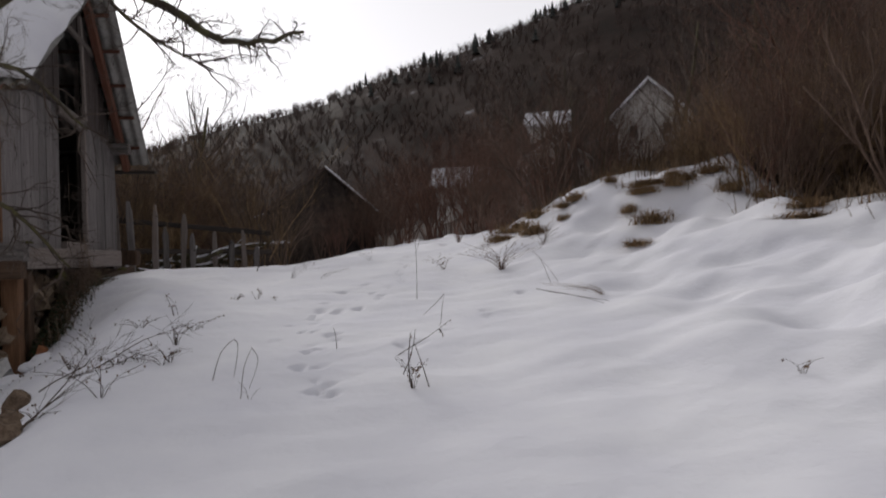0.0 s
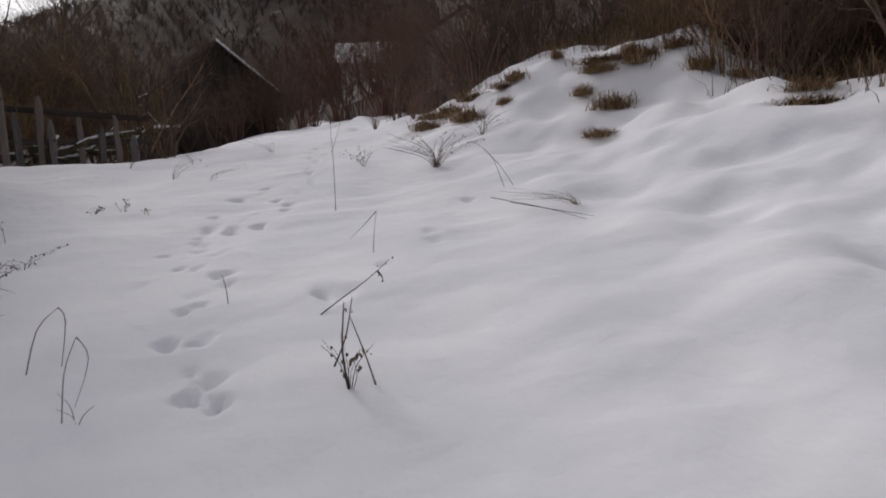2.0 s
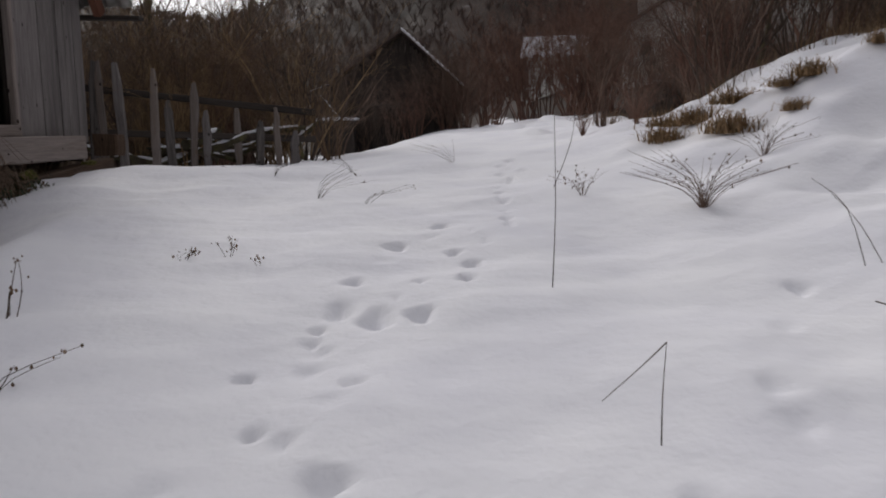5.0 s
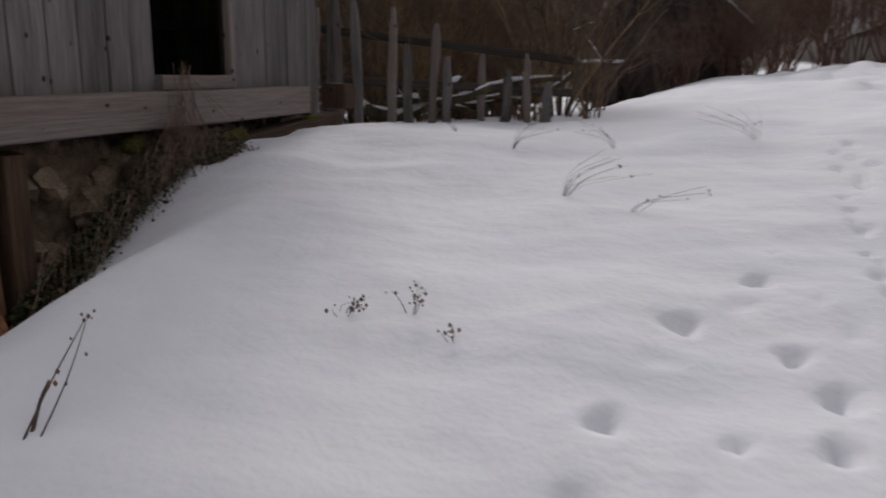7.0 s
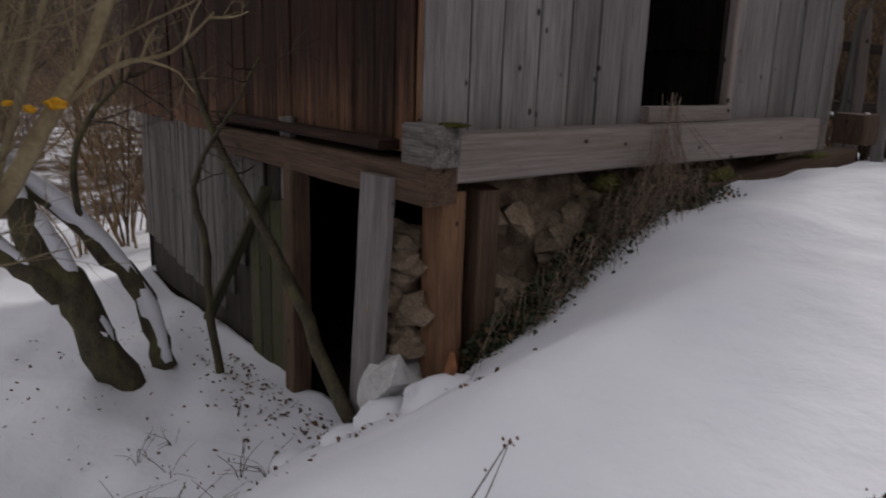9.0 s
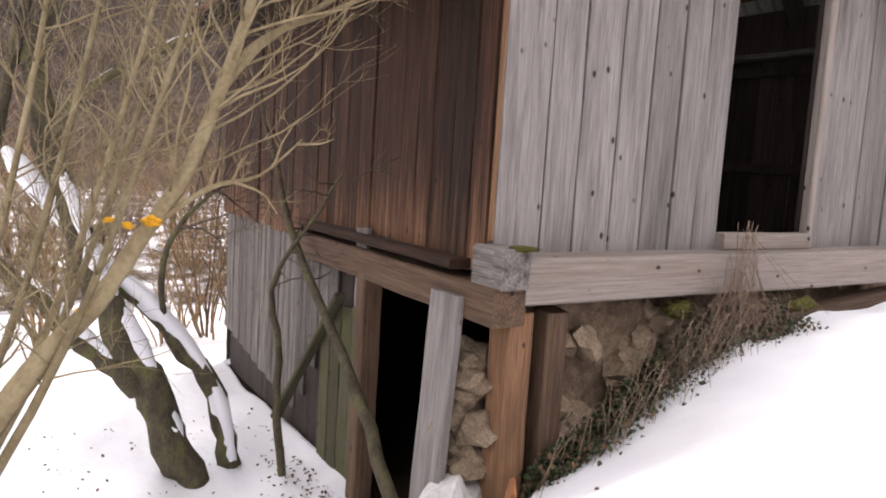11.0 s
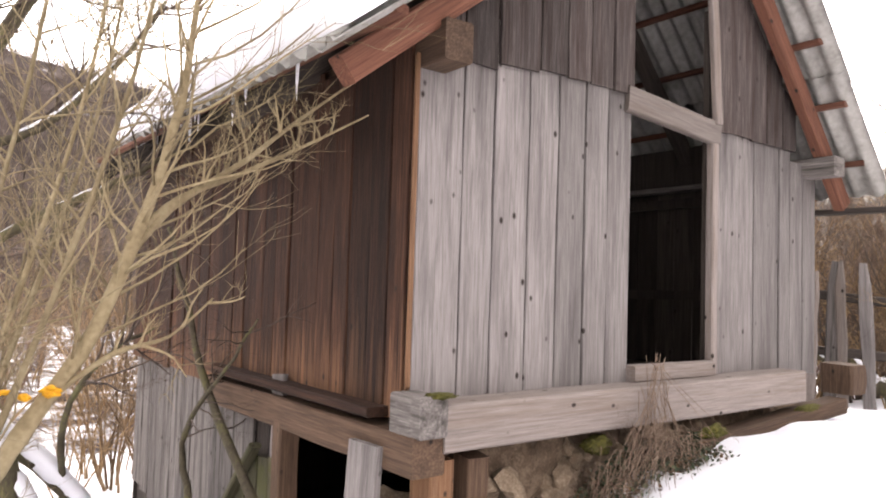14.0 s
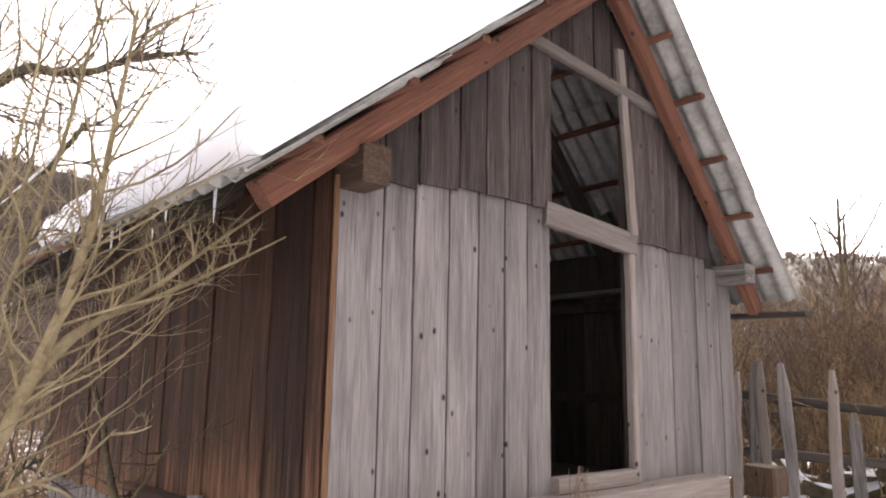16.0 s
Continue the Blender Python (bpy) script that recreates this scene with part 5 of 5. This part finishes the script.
# fallen branches on the slope at the side of the path
for k, (x, y, yaw, l) in enumerate(((-2.45, 3.3, 75, 1.5), (-2.5, 4.3, 60, 1.4), (-2.4, 5.2, 20, 0.8), (-2.2, 3.9, 85, 0.9), (-2.75, 5.6, 40, 0.9))):
    rng = random.Random(130 + k)
    e = thing("fallen_branch", pose(x, y, h1(x, y) + 0.03, 0, 0, yaw), "thin dead branch lying on the snow", "branch", "fallen branches")
    a, b = Tubes(), Tubes()
    dx, dy = math.cos(radians(yaw)), math.sin(radians(yaw))
    rise = (h1(x + dx * l, y + dy * l) - h1(x, y)) / l
    grow(rng, [a, b], (0, 0, 0), (1, 0, rise), l, 0.006, 0, 2, [6, 3], 0.07, -0.01, 0.33, 0.5)
    a.obj("stem", TWIG_DARK, e)
    b.obj("crown", TWIG_DARK, e)


# ---- growth at the foot of the barn ----
def leaf_litter(name, n, place, size, mat, label, seed):
    rng = random.Random(seed)
    v, f = [], []
    for _ in range(n):
        c = Vector(place(rng))
        q = Euler((rng.uniform(-1, 1), rng.uniform(-1, 1), rng.uniform(0, 6.3))).to_matrix()
        s = size * rng.uniform(0.5, 1.2)
        b = len(v)
        v += [c + q @ Vector(p) * s for p in ((-1, 0, 0), (-0.3, 0.7, 0.15), (1, 0, 0.1), (-0.3, -0.7, 0.15), (0.1, 0, -0.12))]
        f += [(b, b + 4, b + 1), (b + 1, b + 4, b + 2), (b + 2, b + 4, b + 3), (b + 3, b + 4, b)]
    tagged(raw(name, v, f, mat), label, "leaves", kind="stuff")


def foot(rng):
    y = rng.uniform(9.3, 11.5)
    x = -4.28 + abs(rng.gauss(0, 0.15))
    return x, y, h1(x, y) + rng.uniform(-0.01, 0.10) + (0.12 * rng.random() if x < -4.1 else 0)


leaf_litter("ivy", 6000, foot, 0.021, LEAF, "dark green creeping leaves at the foot of the wall", 3)
leaf_litter("dead_leaves", 2200, foot, 0.02, DEAD_LEAF, "brown dead leaves at the foot of the wall", 4)


def below_door(rng):
    x, y = rng.gauss(-5.6, 1.0), 8.9 - abs(rng.gauss(0, 0.22))
    return x, y, h1(x, y) + 0.012


leaf_litter("dead_leaves", 300, below_door, 0.02, DEAD_LEAF, "dark dead leaves strewn before the lower doorway", 5)


def low_snow(rng):
    x, y = rng.uniform(-8.2, -3.6), rng.uniform(6.2, 8.7)
    return x, y, h1(x, y) + 0.008


leaf_litter("dead_leaves", 230, low_snow, 0.018, DEAD_LEAF, "dead leaves and bark scattered over the low snow", 6)
vr = random.Random(41)
vine = thing("dry_vine", Matrix.Identity(4), "pale brown dry vine hanging down the sill", "vine")
for k in range(120):
    y = 10.98 + vr.gauss(0, 0.05)
    z = 1.25 + 0.65 * vr.random() ** 2.2
    dy = vr.gauss(-0.12, 0.3)
    x = -4.17 + vr.uniform(0, 0.1)
    zl = max(h1(-4.1, y + dy), 0.6) + 0.04
    p = along([(x - 0.03, y + vr.gauss(0, 0.03), z), (x + 0.04, y + dy * 0.4 + vr.gauss(0, 0.06), (z + zl) / 2 + vr.uniform(0.0, 0.14)), (x + vr.uniform(0.05, 0.22), y + dy, zl + vr.uniform(0, 0.12))], 3)
    strands = Tubes()
    strands.add(p, [0.0029 * (1 - 0.5 * i / 6) for i in range(len(p))], 3)
    strands.obj("strand", DRY_VINE, vine)
for k in range(160):
    y = vr.uniform(9.6, 11.4)
    zz = h1(-4.15, y)
    x, dy, dz = -4.25 + vr.uniform(0, 0.3), vr.gauss(-0.15, 0.25), vr.uniform(0.05, 0.35)
    p = along([(x, y, zz + dz), (x + 0.1, y + dy * 0.4, zz + dz * 0.8 + 0.04), (x + vr.uniform(0.1, 0.3), y + dy, zz - 0.1)], 3)
    strands = Tubes()
    strands.add(p, [0.0029 * (1 - 0.5 * i / 6) for i in range(len(p))], 3)
    strands.obj("strand", DRY_VINE, vine)


def moss_pad(x, y, z, sx, sy, sz, seed):
    bm = bmesh.new()
    bmesh.ops.create_icosphere(bm, subdivisions=4, radius=1)
    for v in bm.verts:
        v.co *= 1 + 0.4 * noise.noise(v.co * 2.5 + Vector((seed, 0, 0))) + 0.3 * noise.noise(v.co * 7 + Vector((0, seed, 0))) + 0.12 * noise.noise(v.co * 17)
        v.co = Vector((v.co.x * sx, v.co.y * sy, v.co.z * sz))
    tagged(part("moss_cushion", bm, MOSS, None, "", pose(x, y, z), True), "yellow-green moss cushion on the old beam", "moss", "moss cushions")


moss_pad(-4.3, 10.55, 1.27, 0.06, 0.12, 0.06, 1)
moss_pad(-4.21, 11.75, 1.26, 0.05, 0.16, 0.05, 2)
moss_pad(-4.21, 13.2, 1.34, 0.04, 0.22, 0.035, 3)
moss_pad(-4.2, 9.14, 1.69, 0.08, 0.09, 0.015, 4)
for k, (x, y, s) in enumerate(((-4.45, 8.62, 0.17), (-4.2, 8.75, 0.2), (-3.95, 8.9, 0.22), (-4.65, 8.42, 0.14), (-4.05, 8.98, 0.15), (-4.3, 8.5, 0.12))):
    bm = bmesh.new()
    bmesh.ops.create_icosphere(bm, subdivisions=3, radius=s)
    for v in bm.verts:
        v.co *= 1 + 0.5 * noise.noise(v.co * 4 + Vector((k, 0, 0))) + 0.15 * noise.noise(v.co * 14)
        v.co.z *= 0.5
    tagged(part("snow_lump", bm, SNOW, None, "", pose(x, y, h1(x, y) - s * 0.12), True), "rounded lump of snow by the doorpost", "snow", "snow lumps")
bm = bmesh.new()
bmesh.ops.create_cube(bm, size=1, matrix=Matrix.Diagonal((0.03, 0.16, 0.2, 1)))
bmesh.ops.bevel(bm, geom=bm.edges[:], offset=0.01, segments=2, affect="EDGES")
tagged(part("roof_tile", bm, RUST, None, "", pose(-4.02, 9.03, h1(-4.02, 9.03) + 0.08, 15, 10, 60)), "broken rusty red tile stuck in the snow", "tile")
o = link_mesh("boulder", stone_mesh(11, 0.22), None, None, "", pose(-4.5, 8.98, 0.1, 0, 10, 30))
o.data.materials.clear()
o.data.materials.append(PLAIN_STONE)
tagged(o, "pale whitewashed boulder beside the doorpost", "stone")
# icicles along the eave
ir = random.Random(77)
for k in range(22):
    xx = ir.uniform(-9.6, -4.5)
    lx = (-3.78 - xx) / 6.2
    m = slope_pose(-1, 4.26 * (1 - 0.165 * lx), 0).translation
    l = ir.uniform(0.06, 0.28)
    t = Tubes()
    t.add([Vector((0, 0, 0.05)), Vector((0, 0, -l * 0.5)), Vector((0.005, 0, -l))], [0.013, 0.009, 0.001], 6)
    o = t.obj("icicle", SNOW, None, "", True, pose(xx, m.y, m.z + 0.06))
    tagged(o, "small icicle hanging from the snowy eave", "icicle", "icicles on the eave")

# ---- the picket fence and log heap beyond the barn ----
fence = thing("fence", pose(-4.0, 15.2, h1(-4.0, 15.2)), "weathered picket fence with rough rails", "fence")
finv = fence.matrix_basis.inverted()
fr = random.Random(51)
PICKETS = [(-5.12, 2.62), (-4.95, 2.74), (-4.80, 2.74), (-4.53, 2.70), (-4.14, 2.64), (-3.92, 2.2), (-3.62, 2.45), (-3.45, 2.05), (-3.02, 2.15), (-2.7, 1.9), (-2.42, 2.1), (-2.2, 1.75)]
for k, (x, top) in enumerate(PICKETS):
    y = 15.0 + 0.25 * (x + 5) + fr.uniform(-0.04, 0.04)
    zg_ = h1(x, y) - 0.12
    hh, ww = top - zg_, fr.uniform(0.075, 0.125)
    me = board_mesh(ww, 0.06, hh, 600 + k, 0.016, 0.014, 6)
    for v in me.vertices:
        if v.co.z > hh - 0.1:
            v.co.x = ww / 2 + (v.co.x - ww / 2) * 0.45
    link_mesh("picket", me, (SILL_WOOD, STAINED_WOOD, SILL_WOOD, GREY_WOOD)[k % 4], fence, "", finv @ pose(x - ww / 2, y, zg_, fr.uniform(-2, 2), fr.uniform(-2.5, 2.5), fr.uniform(-8, 20)))
for xa, za, xb, zb in ((-5.4, 2.4, -1.9, 2.02), (-5.4, 1.75, -1.9, 1.62)):
    o = beam("rail", (xa, 15.1 + 0.25 * (xa + 5), za), (xb, 15.1 + 0.25 * (xb + 5), zb), 0.08, 0.1, DARK_WOOD, fence, "dark rough rail", 71)
    o.matrix_basis = finv @ o.matrix_basis
for k in range(16):
    x, y = fr.uniform(-5.8, -3.2), fr.uniform(15.6, 18.2)
    e = thing("log", pose(x, y, h1(x, y) + 0.12 + 0.12 * (k % 3), 0, 0, 0), "fallen log with a strip of snow on it", "log", "log heap")
    a, c = Tubes(), Tubes()
    an, l = fr.uniform(-1.2, 1.2) + (math.pi if k % 3 == 0 else 0), fr.uniform(0.7, 1.6)
    p = along([(0, 0, 0), (math.cos(an) * l * 0.5, math.sin(an) * l * 0.5, fr.uniform(-0.1, 0.25)), (math.cos(an) * l, math.sin(an) * l, fr.uniform(-0.1, 0.5))], 4)
    thick = fr.uniform(0.035, 0.09)
    a.add(p, [thick * (1 - 0.05 * i) for i in range(len(p))], 7)
    snow_on(c, p, thick * 0.85, thick * 0.65, 1, 8)
    a.obj("timber", BARK, e)
    c.obj("snow", SNOW, e)
crate = thing("block", pose(-4.45, 13.85, 1.42), "sawn beam end beside the barn corner", "timber")
link_mesh("timber", board_mesh(0.3, 0.3, 0.28, 88, 0.02, 0.01, 3), BEAM_WOOD, crate, "", pose(0, 0, 0))


# ---- the small shed at the end of the path ----
def shed():
    x0, x1, y0, y1, xa = -3.7, 1.05, 33.0, 38.0, -1.0
    zg, ze, za = 0.3, 3.7, 5.55
    e = thing("shed", pose(-1, 33, zg), "small dark wooden shed with a snow-edged gable roof", "shed")
    inv = e.matrix_basis.inverted()
    bm = bmesh.new()
    for cx, cy, cz, sx, sy, sz in ((x0 + 0.06, 35.5, 1.95, 0.1, 4.9, 3.3), (x1 - 0.06, 35.5, 1.95, 0.1, 4.9, 3.3), (-1.3, 37.95, 2.2, 4.6, 0.08, 3.8), (-1.3, 33.12, 1.95, 4.6, 0.06, 3.3), (-1.15, 33.12, 3.95, 3.2, 0.06, 0.7), (-1.05, 33.12, 4.55, 1.6, 0.06, 0.6)):
        bmesh.ops.create_cube(bm, size=1, matrix=Matrix.Translation((cx, cy, cz)) @ Matrix.Diagonal((sx, sy, sz, 1)))
    w = part("wall", bm, DARK_WOOD, e, "", inv.copy())
    r = random.Random(5)
    x = x0
    while x < x1 - 0.05:
        wd = r.uniform(0.14, 0.22)
        xm = x + wd / 2
        top = za - (za - ze) * (abs(xm - xa) / ((x1 - xa) if xm > xa else (xa - x0)))
        link_mesh("plank", board_mesh(wd - 0.015, 0.03, top - zg - 0.1, int(x * 100) + 900, 0.004, 0.006, 3), DARK_WOOD, w, "", pose(x, y0, zg, 0, 0, 0))
        x += wd
    for side, xe in ((-1, x0 - 0.25), (1, x1 + 0.25)):
        zz = za - (za - ze) * (abs(xe - xa) / ((x1 - xa) if side > 0 else (xa - x0)))
        a, b = Vector((xa, 0, za)), Vector((xe, 0, zz))
        n = Vector((-(b - a).z, 0, (b - a).x)).normalized()
        n = n if n.z > 0 else -n
        def slab(name, mat, lo, hi, ya, yb, label=""):
            q = bmesh.new()
            vs = [q.verts.new(p + n * o + Vector((0, y, 0))) for y in (ya, yb) for p, o in ((a, lo), (b, lo), (b, hi), (a, hi))]
            for f in ((0, 1, 2, 3), (7, 6, 5, 4), (0, 4, 5, 1), (1, 5, 6, 2), (2, 6, 7, 3), (3, 7, 4, 0)):
                q.faces.new([vs[k] for k in f])
            bmesh.ops.recalc_face_normals(q, faces=q.faces[:])
            return part(name, q, mat, e, label, inv.copy())
        slab("roof", ROOF_DARK, 0.0, 0.09, 32.5, 38.3)
        if side > 0:
            for k in range(13):
                f0 = k / 13
                q = bmesh.new()
                bmesh.ops.create_icosphere(q, subdivisions=2, radius=1)
                c = a.lerp(b, f0 + 0.038)
                for v in q.verts:
                    v.co = Vector((v.co.x * r.uniform(0.13, 0.16), v.co.y * 0.2, v.co.z * 0.05))
                part("snow", q, SNOW, e, "snow along the roof edge", inv @ Matrix.Translation((c.x, 32.55, c.z + 0.1)) @ pose(0, 0, 0, 0, 42, 0), True)
    return e


shed()
hutch = thing("hutch", pose(-3.95, 31.6, 1.05), "low dark lean-to with snow on its board roof", "lean-to")
link_mesh("body", board_mesh(1.25, 1.0, 1.25, 95, 0.02, 0.03, 3), DARK_WOOD, hutch)
t = Tubes()
t.add([Vector((-0.15, 0.1, 1.29)), Vector((0.6, 0.1, 1.30)), Vector((1.4, 0.1, 1.31))], [0.06, 0.08, 0.05], 7)
t.obj("snow", SNOW, hutch)
for k, (xa, za, xb, zb) in enumerate(((-0.05, 1.28, -0.35, 1.75), (0.7, 1.3, 0.05, 2.1), (-0.3, 2.25, 0.35, 2.5))):
    beam("pole", (xa, 0.1, za), (xb, 0.1, zb), 0.06, 0.06, DARK_WOOD, hutch, "", 100 + k)
    t = Tubes()
    t.add([Vector((xa, 0.1, za + 0.05)), Vector(((xa + xb) / 2, 0.1, (za + zb) / 2 + 0.05)), Vector((xb, 0.1, zb + 0.05))], [0.02, 0.035, 0.02], 6)
    t.obj("snow", SNOW, hutch)


# ---- houses on the hillside ----
def house(x, y, z, w, d, wall_h, roof_h, yaw, label, roof_mat, windows=2):
    e = thing("house", pose(x, y, z, 0, 0, yaw), label, "house", "houses on the hillside")
    bm = bmesh.new()
    pts = [(-w / 2, -3.0), (w / 2, -3.0), (w / 2, wall_h), (0, wall_h + roof_h), (-w / 2, wall_h)]
    fr_ = [bm.verts.new((px, 0, pz)) for px, pz in pts]
    bk = [bm.verts.new((px, d, pz)) for px, pz in pts]
    bm.faces.new(fr_)
    bm.faces.new(bk[::-1])
    for k in range(5):
        bm.faces.new((fr_[k], bk[k], bk[(k + 1) % 5], fr_[(k + 1) % 5]))
    bmesh.ops.recalc_face_normals(bm, faces=bm.faces[:])
    part("wall", bm, PLASTER, e)
    for s in (-1, 1):
        b = bmesh.new()
        bmesh.ops.create_cube(b, size=1)
        l = math.hypot(w / 2 + 0.5, roof_h * (w / 2 + 0.5) / (w / 2))
        an = math.degrees(math.atan2(roof_h, w / 2))
        m = pose(s * (w / 4 + 0.2), d / 2, wall_h + roof_h / 2 - 0.05, 0, s * an, 0) @ Matrix.Diagonal((l, d + 0.9, 0.16, 1))
        part("roof", b, roof_mat, e, "", m)
    for k in range(windows):
        wx = -w / 4 + k * w / 2 / max(windows - 1, 1)
        b = bmesh.new()
        bmesh.ops.create_cube(b, size=1)
        win = part("window", b, DARK_WOOD, e, "", pose(wx, -0.02, wall_h * 0.55) @ Matrix.Diagonal((0.5, 0.08, 0.7, 1)))
        b = bmesh.new()
        bmesh.ops.create_cube(b, size=1)
        part("pane", b, WINDOW_GLASS, win, "", pose(0, -0.3, 0) @ Matrix.Diagonal((0.82, 0.6, 0.84, 1)))


house(13.0, 45.0, 5.1, 4.9, 6.0, 2.4, 1.5, -17, "pale plastered house behind bare bushes with dark roof", ROOF_DARK)
house(19.6, 45.5, 7.9, 4.2, 6.0, 2.6, 2.0, -28, "pale plastered house behind bare bushes with snowy roof", SNOW)
house(18.6, 60.0, 11.0, 2.6, 3.0, 1.4, 1.0, 70, "distant hut with snow on its roof", SNOW, 1)
house(11.6, 60.0, h1(11.6, 60.0), 3.0, 4.0, 1.8, 1.2, 75, "distant hut with snow on its roof", SNOW, 1)
